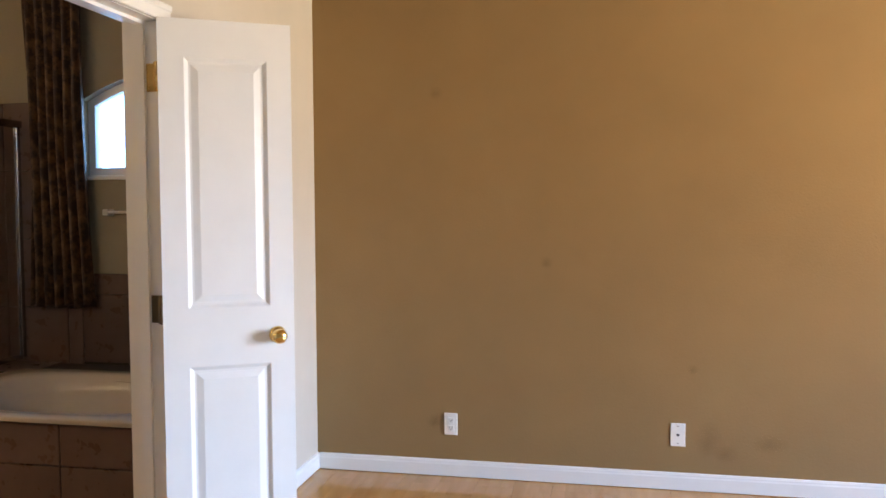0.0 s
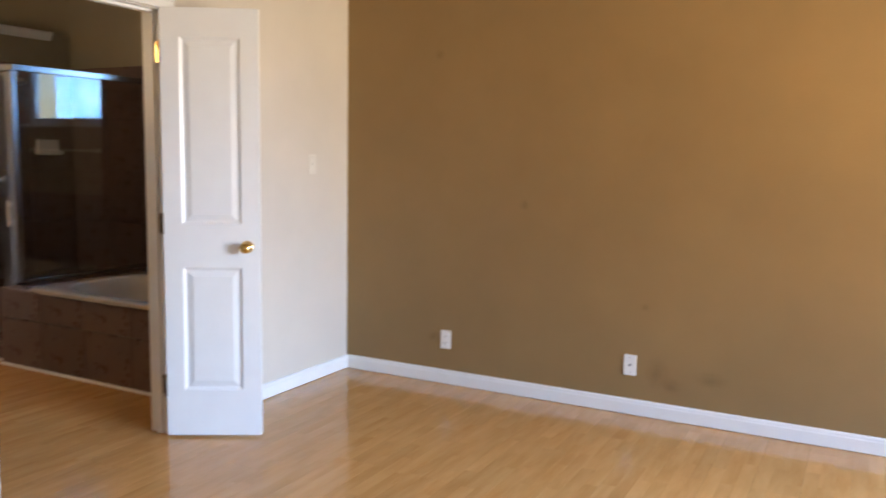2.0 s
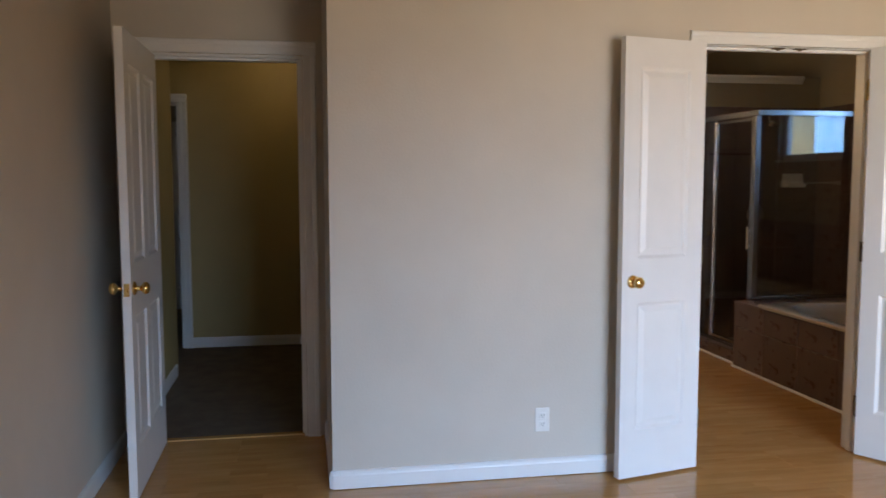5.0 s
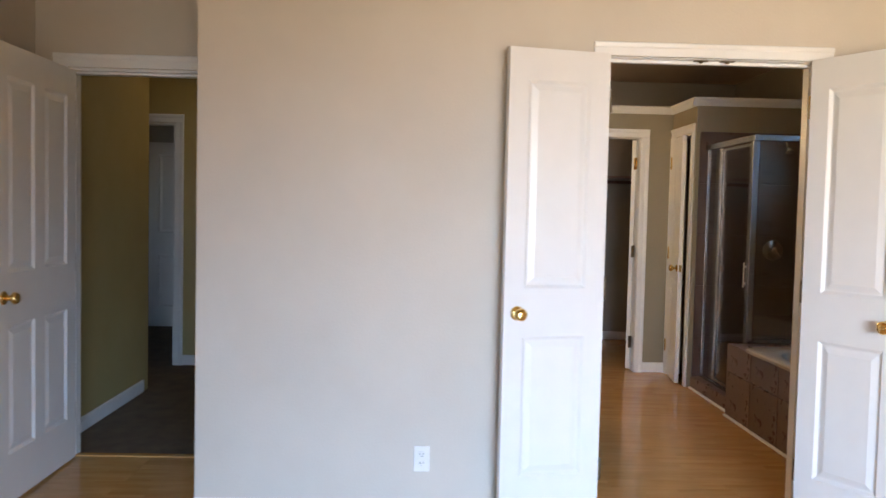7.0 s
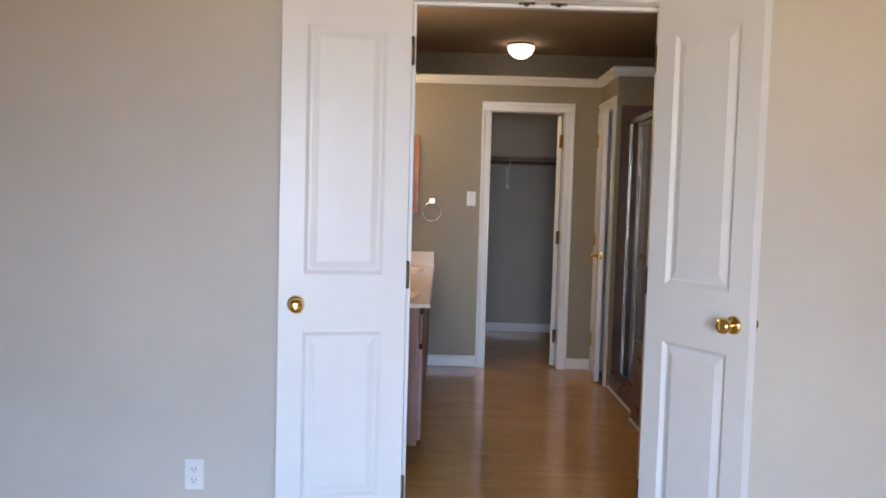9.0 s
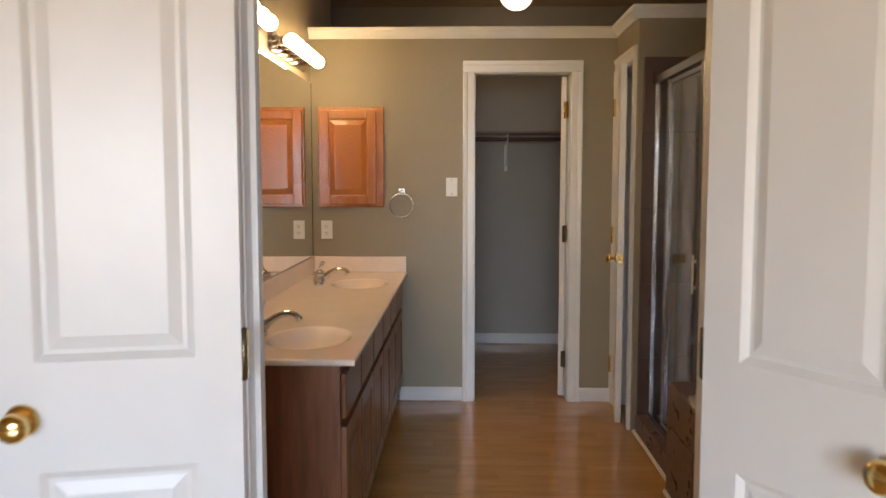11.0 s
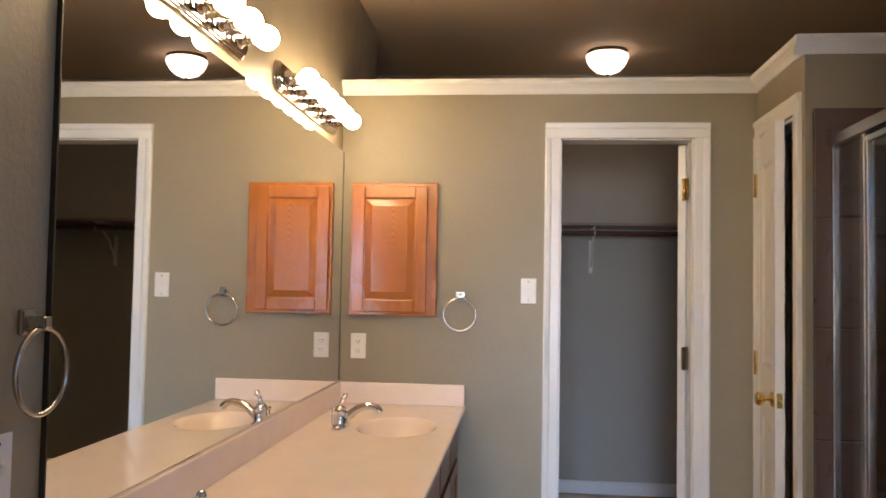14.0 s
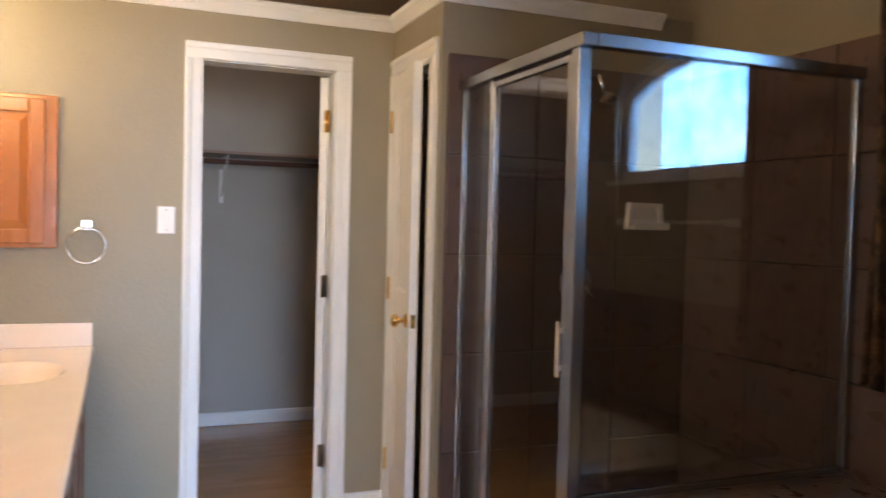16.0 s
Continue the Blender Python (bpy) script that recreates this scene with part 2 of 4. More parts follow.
dome_tree.links.new(dome_tint, dome_tree.nodes["Principled BSDF"].inputs["Emission Color"])
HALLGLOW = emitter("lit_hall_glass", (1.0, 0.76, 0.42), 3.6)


def curtain_cloth():
    m, nt, p = material("dark_floral_cloth")
    v = coords(nt)
    col = ramp_between(nt, noise_tex(nt, v, 14, 5, 0.7), (0.035, 0.016, 0.010), (0.22, 0.12, 0.055), 0.45, 0.72)
    nt.links.new(col, p.inputs["Base Color"])
    p.inputs["Roughness"].default_value = 0.55
    bump(nt, p, noise_tex(nt, v, 300, 2), 0.3, 0.001)
    return m


def outside_glow():
    m, nt, p = material("bright_outdoors")
    nt.nodes.remove(p)
    em = nt.nodes.new("ShaderNodeEmission")
    em.inputs["Strength"].default_value = 3.4
    col = ramp_between(nt, noise_tex(nt, coords(nt), 5, 5), (0.11, 0.38, 1.0), (0.42, 0.70, 1.0), 0.35, 0.7)
    nt.links.new(col, em.inputs["Color"])
    nt.links.new(em.outputs[0], nt.nodes["Material Output"].inputs[0])
    return m


CLOTH = curtain_cloth()
OUTSIDE = outside_glow()

# ---------------------------------------------------------------- mesh helpers


def box(bm, x0, x1, y0, y1, z0, z1, mat=0):
    v = [bm.verts.new((x, y, z)) for z in (z0, z1) for y in (y0, y1) for x in (x0, x1)]
    for q in ((0, 2, 3, 1), (4, 5, 7, 6), (0, 1, 5, 4), (1, 3, 7, 5), (3, 2, 6, 7), (2, 0, 4, 6)):
        bm.faces.new([v[i] for i in q]).material_index = mat


def bevel_box(bm, x0, x1, y0, y1, z0, z1, r=0.003, seg=2):
    t = bmesh.new()
    box(t, x0, x1, y0, y1, z0, z1)
    bmesh.ops.bevel(t, geom=t.edges[:], offset=r, segments=seg, affect="EDGES", profile=0.5)
    merge(bm, t)


def merge(bm, t, m=Matrix.Identity(4)):
    vm = {v: bm.verts.new(m @ v.co) for v in t.verts}
    for f in t.faces:
        g = bm.faces.new([vm[v] for v in f.verts])
        g.smooth, g.material_index = f.smooth, f.material_index
    t.free()


def lathe(bm, profile, segs=20, m=Matrix.Identity(4)):
    """Turned solid: profile of (radius, height) about the local z axis."""
    rings = []
    for r, z in profile:
        if r < 1e-6:
            rings.append([bm.verts.new(m @ Vector((0, 0, z)))])
        else:
            rings.append([bm.verts.new(m @ Vector((r * math.cos(2 * math.pi * i / segs), r * math.sin(2 * math.pi * i / segs), z))) for i in range(segs)])
    for a, b in zip(rings, rings[1:]):
        for i in range(segs):
            j = (i + 1) % segs
            q = [a[i % len(a)], a[j % len(a)], b[j % len(b)], b[i % len(b)]]
            q = list(dict.fromkeys(q))
            if len(q) > 2:
                bm.faces.new(q).smooth = True


def tube(bm, pts, radii, segs=12):
    """Round bar through pts, with closed ends."""
    pts = [Vector(p) for p in pts]
    if not isinstance(radii, (list, tuple)):
        radii = [radii] * len(pts)
    rings, up = [], None
    for i, p in enumerate(pts):
        d = (pts[min(i + 1, len(pts) - 1)] - pts[max(i - 1, 0)]).normalized()
        if up is None:
            up = d.orthogonal().normalized()
        up = (up - d * up.dot(d)).normalized()
        side = d.cross(up)
        rings.append([bm.verts.new(p + radii[i] * (math.cos(a) * up + math.sin(a) * side)) for a in (2 * math.pi * k / segs for k in range(segs))])
    for a, b in zip(rings, rings[1:]):
        for i in range(segs):
            j = (i + 1) % segs
            bm.faces.new((a[i], a[j], b[j], b[i])).smooth = True
    bm.faces.new(rings[0][::-1])
    bm.faces.new(rings[-1])


def arc_pts(c, r, a0, a1, n, plane="xz"):
    out = []
    for i in range(n + 1):
        a = radians(a0 + (a1 - a0) * i / n)
        u, v = r * math.cos(a), r * math.sin(a)
        out.append((c[0] + u, c[1], c[2] + v) if plane == "xz" else (c[0], c[1] + u, c[2] + v))
    return out


def sweep(bm, prof, p0, p1, out, up):
    """A straight moulding: prof of (out, up) points, run from p0 to p1."""
    p0, p1, out, up = Vector(p0), Vector(p1), Vector(out), Vector(up)
    ra = [bm.verts.new(p0 + a * out + b * up) for a, b in prof]
    rb = [bm.verts.new(p1 + a * out + b * up) for a, b in prof]
    n = len(prof)
    for i in range(n):
        j = (i + 1) % n
        bm.faces.new((ra[i], ra[j], rb[j], rb[i]))
    bm.faces.new(ra[::-1])
    bm.faces.new(rb)


def mesh_of(name, bm, mats):
    bmesh.ops.recalc_face_normals(bm, faces=bm.faces[:])
    me = bpy.data.meshes.new(name)
    bm.to_mesh(me)
    bm.free()
    for m in mats if isinstance(mats, (list, tuple)) else [mats]:
        me.materials.append(m)
    return me


def solid(name, bm, mats, label="", category="", kind="", group="", at=None):
    ob = new(name, mesh_of(name, bm, mats))
    if at is not None:
        ob.matrix_world = at
    return tagged(ob, label, category, group, kind)


def part(name, bm, mats, parent, label="", at=None):
    ob = new(name, mesh_of(name, bm, mats))
    ob.parent = parent
    if at is not None:
        ob.matrix_basis = at
    return tagged(ob, label)


def base(name, at, label, category, group=""):
    ob = new(name)
    ob.empty_display_size = 0.1
    ob.matrix_world = at
    return tagged(ob, label, category, group)


def strips(lo, hi, gaps):
    """Split lo..hi by rectangular gaps (a0, a1, z0, z1), into wall rectangles."""
    a_lo, z_lo = lo
    a_hi, z_hi = hi
    cuts = sorted({a_lo, a_hi, *(g[0] for g in gaps), *(g[1] for g in gaps)})
    for a0, a1 in zip(cuts, cuts[1:]):
        z = z_lo
        for g in sorted((g for g in gaps if g[0] <= a0 and g[1] >= a1), key=lambda g: g[2]):
            if g[2] > z:
                yield a0, a1, z, g[2]
            z = g[3]
        if z < z_hi:
            yield a0, a1, z, z_hi


def wall(name, axis, c0, c1, a0, a1, z0, z1, mats, label, gaps=()):
    """A wall of real thickness c0..c1 along axis; mats: low-side paint, high-side paint."""
    bm = bmesh.new()
    for p0, p1, q0, q1 in strips((a0, z0), (a1, z1), gaps):
        if axis == "x":
            box(bm, c0, c1, p0, p1, q0, q1)
        else:
            box(bm, p0, p1, c0, c1, q0, q1)
    k = 0 if axis == "x" else 1
    for f in bm.faces:
        f.material_index = 1 if f.calc_center_median()[k] > (c0 + c1) / 2 + 1e-4 else 0
    return solid(name, bm, mats, label, "wall", "structure")


# ---------------------------------------------------------------- plan
W, WB = -1.445, -1.575          # bedroom face and bath face of the double-door wall
NB, NT = 4.02, 4.165             # bedroom north wall, bath north wall
S = 1.10                        # bath south (mirror) wall
CW = -4.84                     # bath face of the closet wall
TY, TX = 2.955, -4.24           # water-closet wall and shower side wall
WCR = -4.345                   # free side of the narrow doorway
LEDGE, CB, CR = 2.275, 2.78, 2.48
DL, DR, DH = 1.607, 2.526, 2.04
DB = 2.018                      # bath door openings
EX, EY0, EY1, EH = -2.25, -1.035, -0.245, 2.062
XE, YS = 4.70, -1.20
HX, HC, HH = -4.80, -3.79, 2.52   # hallway: far wall, corner, height

wall("wall_bath_partition", "x", WB, W, -0.14, NT + 0.12, 0, CB, [OLIVE, CREAM], "cream painted bedroom wall with a double-door opening", [(DL, DR, 0, DH)])
wall("wall_north", "y", NB, NB + 0.24, W, XE + 0.12, 0, CB, [BROWN, BROWN], "caramel brown painted accent wall with faint stains")
wall("wall_east", "x", XE, XE + 0.12, YS - 0.12, NB, 0, CB, [CREAM, CREAM], "cream painted wall with a wide glazed opening", [(0.70, 3.20, 0.58, 2.2)])
wall("wall_south", "y", YS - 0.12, YS, EX, XE, 0, CB, [CREAM, CREAM], "plain cream painted wall")
wall("wall_alcove_return", "y", -0.14, -0.02, EX - 0.12, WB, 0, CB, [CREAM, OLIVE], "cream painted return wall beside the entry")
wall("wall_entry", "x", EX - 0.12, EX, YS - 0.12, -0.14, 0, CB, [HALL, CREAM], "cream painted wall with the entry door opening", [(EY0, EY1, 0, EH)])
wall("wall_hall_side", "y", -1.29, -1.17, HC, EX - 0.12, 0, HH, [HALL, HALL], "olive painted hallway wall")
wall("wall_hall_corner", "x", HC - 0.12, HC, -3.2, -1.17, 0, HH, [HALL, HALL], "olive painted hallway wall")
wall("wall_hall_far", "x", HX - 0.12, HX, -3.2, 0.2, 0, HH, [HALL, HALL], "olive painted hallway wall with a doorway", [(-1.945, -1.248, 0, DH)])
wall("wall_hall_end", "y", -0.02, 0.10, HX, EX - 0.12, 0, HH, [HALL, HALL], "olive painted hallway wall")
wall("wall_hall_south", "y", -3.32, -3.2, -7.2, HC, 0, HH, [HALL, HALL], "olive painted hallway wall", [(-6.2, -5.75, 1.2, 1.9)])
wall("wall_far_room", "x", -7.32, -7.2, -3.2, 0.2, 0, HH, [CLOSET, CLOSET], "dim painted wall of the far room")
wall("wall_far_room_side", "y", -0.9, -0.78, -7.2, HX - 0.12, 0, HH, [HALL, HALL], "dim painted wall of the far room")
wall("wall_bath_south", "y", S - 0.12, S, -5.66, WB, 0, CB, [OLIVE, OLIVE], "olive painted bathroom wall behind the mirror")
wall("wall_closet", "x", CW - 0.115, CW, S, NT, 0, LEDGE, [CLOSET, OLIVE], "olive painted half-height wall with the closet doorway", [(2.10, 2.682, 0, DB)])
wall("wall_water_closet", "y", TY, TY + 0.115, CW, TX, 0, LEDGE, [OLIVE, OLIVE], "olive painted half-height wall with a narrow doorway", [(-4.80, WCR, 0, DB)])
wall("wall_shower_side", "x", TX - 0.115, TX, TY + 0.115, NT, 0, LEDGE, [OLIVE, OLIVE], "olive painted half-height wall above the shower tile")
wall("wall_closet_back", "x", -6.74, -6.62, 0.2, NT + 0.12, 0, CB, [CLOSET, CLOSET], "grey painted back wall of the closet")
wall("wall_closet_return", "x", -5.66, -5.54, 0.2, S - 0.12, 0, CB, [CLOSET, OLIVE], "grey painted side wall of the closet")
wall("wall_closet_south", "y", 0.08, 0.20, -6.74, -5.54, 0, CB, [CLOSET, CLOSET], "grey painted end wall of the closet")
wall("wall_closet_north", "y", 3.75, 3.865, -6.62, CW - 0.115, 0, LEDGE, [CLOSET, OLIVE], "grey painted side wall of the closet")

# bath north wall with the arched window opening
WX0, WX1, WZ0, WR, WTOP = -2.91, -1.81, 1.588, 1.08, 2.172
WC = (WX0 + WX1) / 2


def arch_z(x, drop=0.0):
    r = WR - drop
    return WTOP - WR + math.sqrt(max(0, r * r - (x - WC) ** 2))


def north_wall():
    bm = bmesh.new()
    y0, y1 = NT, NT + 0.12
    for q in strips((-6.62, 0), (WB, CB), [(WX0, WX1, WZ0, CB)]):
        box(bm, q[0], q[1], y0, y1, q[2], q[3])
    n = 20
    for i in range(n):
        xa, xb = WX0 + (WX1 - WX0) * i / n, WX0 + (WX1 - WX0) * (i + 1) / n
        za, zb = arch_z(xa), arch_z(xb)
        v = [bm.verts.new(p) for p in ((xa, y0, za), (xb, y0, zb), (xb, y0, CB), (xa, y0, CB), (xa, y1, za), (xb, y1, zb), (xb, y1, CB), (xa, y1, CB))]
        for q in ((0, 1, 2, 3), (7, 6, 5, 4), (0, 4, 5, 1)):
            bm.faces.new([v[k] for k in q])
    bmesh.ops.remove_doubles(bm, verts=bm.verts[:], dist=1e-5)
    solid("wall_bath_north", bm, [OLIVE], "olive painted bathroom wall with an arched window", "wall", "structure")


north_wall()


def slab(name, x0, x1, y0, y1, z0, z1, mat, label, category):
    bm = bmesh.new()
    box(bm, x0, x1, y0, y1, z0, z1)
    return solid(name, bm, mat, label, category, "structure")


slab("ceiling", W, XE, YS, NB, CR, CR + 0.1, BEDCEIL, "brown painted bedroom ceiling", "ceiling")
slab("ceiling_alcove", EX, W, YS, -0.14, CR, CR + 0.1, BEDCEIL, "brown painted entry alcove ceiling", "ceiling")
slab("ceiling_bath", -6.74, WB, 0.08, NT + 0.12, CB, CB + 0.1, CEIL, "taupe painted bathroom ceiling", "ceiling")
# Added out of sight: slab that blocks light from above the narrow room.
slab("light_block_water_closet", CW, TX - 0.115, TY + 0.115, NT, LEDGE - 0.08, LEDGE - 0.004, OLIVE, "unseen olive slab added to keep light from above out of the narrow room", "ceiling")
slab("ceiling_hall", -7.32, EX - 0.12, -3.32, 0.2, HH, HH + 0.1, CEIL, "plain hallway ceiling", "ceiling")
floor = slab("floor", -6.74, XE, YS, NT, -0.12, -0.012, FLOORBASE, "light oak laminate plank floor with a soft sheen", "floor")
slab("floor_hall", -7.32, EX - 0.06, -3.32, -0.02, -0.11, -0.002, CARPET, "dark brown hallway carpet", "carpet")
slab("threshold_trim", EX - 0.075, EX - 0.03, EY0, EY1, -0.01, 0.006, PLANK, "oak threshold strip between laminate and carpet", "threshold")
slab("ground", -60, 60, -60, 60, -0.5, -0.4, CARPET, "bare ground outside the house", "ground")

# ---------------------------------------------------------------- trim
CASING = [(0, 0), (0.009, 0), (0.012, 0.004), (0.013, 0.040), (0.018, 0.047), (0.020, 0.064), (0.016, 0.070), (0, 0.070)]


def casing(side, face, a0, a1, top, out, label, low=0.0, k=1.0):
    """Door casing round an opening on one wall face. side: axis along which the wall runs."""
    def pt(a, z):
        return (face, a, z) if side == "y" else (a, face, z)
    along = Vector(pt(1, 0)) - Vector(pt(0, 0))
    o = Vector((out, 0, 0)) if side == "y" else Vector((0, out, 0))
    prof = [(u, v * k) for u, v in CASING]
    for a, d in ((a0, -1), (a1, 1)):
        bm = bmesh.new()
        sweep(bm, prof, pt(a, low), pt(a, top), o, along * d)
        solid("trim", bm, WHITE, label, "door casing", "structure")
    bm = bmesh.new()
    sweep(bm, prof, pt(a0 - 0.07 * k, top), pt(a1 + 0.07 * k, top), o, (0, 0, 1))
    solid("trim", bm, WHITE, label, "door casing", "structure")


def jamb(side, c0, c1, a0, a1, top, label, stop=None, t=0.016):
    """Lining of a door opening, 16 mm boards inside the gap."""
    bm = bmesh.new()

    def b(p0, p1, q0, q1, d0=c0, d1=c1):
        if side == "y":
            box(bm, d0, d1, p0, p1, q0, q1)
        else:
            box(bm, p0, p1, d0, d1, q0, q1)
    b(a0 + .001, a0 + t, 0.002, top - .002)
    b(a1 - t, a1 - .001, 0.002, top - .002)
    b(a0 + t, a1 - t, top - t, top - .002)
    if stop:
        b(a0 + t, a0 + t + .012, 0.002, top - t, *stop)
        b(a1 - t - .012, a1 - t, 0.002, top - t, *stop)
        b(a0 + t + .012, a1 - t - .012, top - t - .012, top - t, *stop)
    solid("trim", bm, WHITE, label, "door frame", "structure")


casing("y", W, DL, DR, DH, 1, "white moulded casing of the double door", k=0.84)
casing("y", WB, DL, DR, DH, -1, "white moulded casing of the double door")
jamb("y", WB - .001, W + .001, DL, DR, DH, "white door lining of the double door", (W - .085, W - .050), t=0.005)
casing("y", EX, EY0, EY1, EH, 1, "white moulded casing of the entry door")
jamb("y", EX - .121, EX + .001, EY0, EY1, EH, "white door lining of the entry", (EX - .10, EX - .045))
casing("y", HX, -1.945, -1.248, DH, 1, "white moulded casing of the far hallway door")
jamb("y", HX - .121, HX + .001, -1.945, -1.248, DH, "white door lining of the far hallway door")
casing("y", CW, 2.10, 2.682, DB, 1, "white moulded casing of the closet door")
jamb("y", CW - .116, CW + .001, 2.10, 2.682, DB, "white door lining of the closet", t=0.006)
casing("x", TY, -4.77, WCR, DB, -1, "white moulded casing of the narrow door")
jamb("x", TY - .001, TY + .116, -4.80, WCR, DB, "white door lining of the narrow door", (TY + .045, TY + .08))

BASEB = [(0, 0), (0.014, 0), (0.014, 0.060), (0.011, 0.068), (0.011, 0.074), (0.006, 0.082), (0, 0.084)]


def baseboard(p0, p1, out, label="white painted baseboard"):
    bm = bmesh.new()
    sweep(bm, BASEB, (*p0, 0.004), (*p1, 0.004), (*out, 0), (0, 0, 1))
    solid("baseboard", bm, WHITE, label, "baseboard", "structure")


baseboard((W, -0.14), (W, DL - 0.060), (1, 0))
baseboard((W, DR + 0.060), (W, NB), (1, 0))
baseboard((W + .014, NB), (XE, NB), (0, -1))
baseboard((XE, YS), (XE, NB - .014), (-1, 0))
baseboard((EX + .014, YS), (XE - .014, YS), (0, 1))
baseboard((EX + .014, -0.14), (W, -0.14), (0, -1))
baseboard((CW, 1.64), (CW, 2.029), (1, 0))
baseboard((CW, 2.753), (CW, TY), (1, 0))
baseboard((-6.62, 0.2), (-6.62, 3.75), (1, 0))
baseboard((HC, -1.17), (EX - .12, -1.17), (0, 1))
baseboard((HC, -3.2), (HC, -1.156), (1, 0))
baseboard((HX, -1.177), (HX, -0.02), (1, 0))

CROWN = [(0, -0.056), (0.010, -0.056), (0.014, -0.048), (0.020, -0.034), (0.032, -0.018), (0.038, -0.014), (0.042, -0.006), (0.042, 0.008), (0, 0.008)]


def crown(p0, p1, out):
    bm = bmesh.new()
    sweep(bm, CROWN, (*p0, LEDGE), (*p1, LEDGE), (*out, 0), (0, 0, 1))
    solid("trim", bm, WHITE, "white cap moulding along the wall ledge", "moulding", "structure")


crown((CW, S), (CW, TY), (1, 0))
crown((CW + .042, TY), (TX, TY), (0, -1))
crown((TX, TY - .042), (TX, 3.99), (1, 0))
slab("ledge_cap_trim", CW - 0.118, CW, S, TY + 0.115, LEDGE + 0.001, LEDGE + 0.008, WHITE, "white cap board on the closet wall", "moulding")

# ---------------------------------------------------------------- doors


def door_leaf(w, h, t, panels):
    """Moulded panel door: hinge edge at x=0, faces at y=0 and y=t. panels: (x0, x1, z0, z1)."""
    bm = bmesh.new()
    xs = sorted({0, w, *(p[0] for p in panels), *(p[1] for p in panels)})
    zs = sorted({0, h, *(p[2] for p in panels), *(p[3] for p in panels)})
    for y, s in ((0, 1), (t, -1)):
        for x0, x1 in zip(xs, xs[1:]):
            for z0, z1 in zip(zs, zs[1:]):
                cell = any(p[0] <= x0 and p[1] >= x1 and p[2] <= z0 and p[3] >= z1 for p in panels)
                if not cell:
                    bm.faces.new([bm.verts.new((x, y, z)) for x, z in ((x0, z0), (x1, z0), (x1, z1), (x0, z1))])
        for x0, x1, z0, z1 in panels:
            prev = None
            for ins, dep in ((0, 0), (0.006, 0.004), (0.014, 0.010), (0.022, 0.010), (0.046, 0.003)):
                ring = [bm.verts.new((x, y + s * dep, z)) for x, z in ((x0 + ins, z0 + ins), (x1 - ins, z0 + ins), (x1 - ins, z1 - ins), (x0 + ins, z1 - ins))]
                if prev:
                    for i in range(4):
                        j = (i + 1) % 4
                        bm.faces.new((prev[i], prev[j], ring[j], ring[i]))
                prev = ring
            bm.faces.new(prev)
    for q in (((0, 0, 0), (0, t, 0), (0, t, h), (0, 0, h)), ((w, 0, 0), (w, t, 0), (w, t, h), (w, 0, h)),
              ((0, 0, 0), (w, 0, 0), (w, t, 0), (0, t, 0)), ((0, 0, h), (w, 0, h), (w, t, h), (0, t, h))):
        bm.faces.new([bm.verts.new(p) for p in q])
    bmesh.ops.remove_doubles(bm, verts=bm.verts[:], dist=1e-5)
    return bm


KNOB = [(0.0, 0.066), (0.012, 0.0655), (0.021, 0.062), (0.0265, 0.054), (0.027, 0.046), (0.022, 0.038), (0.013, 0.033), (0.010, 0.026), (0.010, 0.012)]
ROSE = [(0.010, 0.013), (0.022, 0.011), (0.029, 0.006), (0.031, 0.0), (0.0, 0.0)]


def knob(door, x, z, y, way):
    """A brass knob with its rose on the door face at y."""
    m = pose(x, y, z, 90 if way < 0 else -90, 0, 0)
    bm = bmesh.new()
    lathe(bm, KNOB, 24, m)
    k = part("knob", bm, BRASS, door, "polished brass door knob")
    bm = bmesh.new()
    lathe(bm, ROSE, 24, m)
    part("rose", bm, BRASS, k)


def hinge(door, z, y, mat=OLDBRASS, x=0.0):
    bm = bmesh.new()
    lathe(bm, [(0, -.052), (.007, -.050), (.007, .050), (0, .052)], 10, pose(x - 0.004, y - .012, z))
    box(bm, x - 0.014, x - 0.001, y - .014, y - .011, z - .047, z + .047)
    part("hinge", bm, mat, door, "small metal butt hinge")


def panel_door(name, label, w, h, at, panels, knob_sides, hinge_y, knob_in=0.06, knob_z=0.925, t=0.035, hmat=OLDBRASS, top=None):
    d = solid(name, door_leaf(w, h, t, panels), WHITE, label, "door", "structure", at=at)
    for s in knob_sides:
        knob(d, w - knob_in, knob_z, 0 if s < 0 else t, s)
    if len(panels) == 4:
        bm = bmesh.new()
        bevel_box(bm, w + .0002, w + .0020, t / 2 - .012, t / 2 + .012, knob_z - .028, knob_z + .028, .0006)
        lathe(bm, [(0, .009), (.006, .008), (.0075, 0)], 12, pose(w + .0015, t / 2, knob_z, 0, 90))
        part("latch", bm, BRASS, d, "brass latch plate on the door edge")
    for z in (0.24, 1.03, h - 0.20):
        hinge(d, z, hinge_y, top if top and z > 1.5 else hmat)
    return d


two = [(0.085, 0.365, 0.225, 0.825), (0.085, 0.365, 1.03, 1.90)]
LD = Vector((-1.303 + 1.403, 1.175 - 1.616))
RD = Vector((-1.053 + 1.442, 2.717 - 2.487))
panel_door("door_1", "white two-panel half of a double door, folded back against the cream wall", 0.45, 2.03,
           pose(-1.403, 1.612, 0.012, 0, 0, math.degrees(math.atan2(LD.y, LD.x))) @ Matrix.Diagonal((1, -1, 1, 1)), two, (-1, 1), 0.02)
RIGHT_DOOR = pose(-1.432, 2.490, 0.012, 0, 0, math.degrees(math.atan2(RD.y, RD.x)))
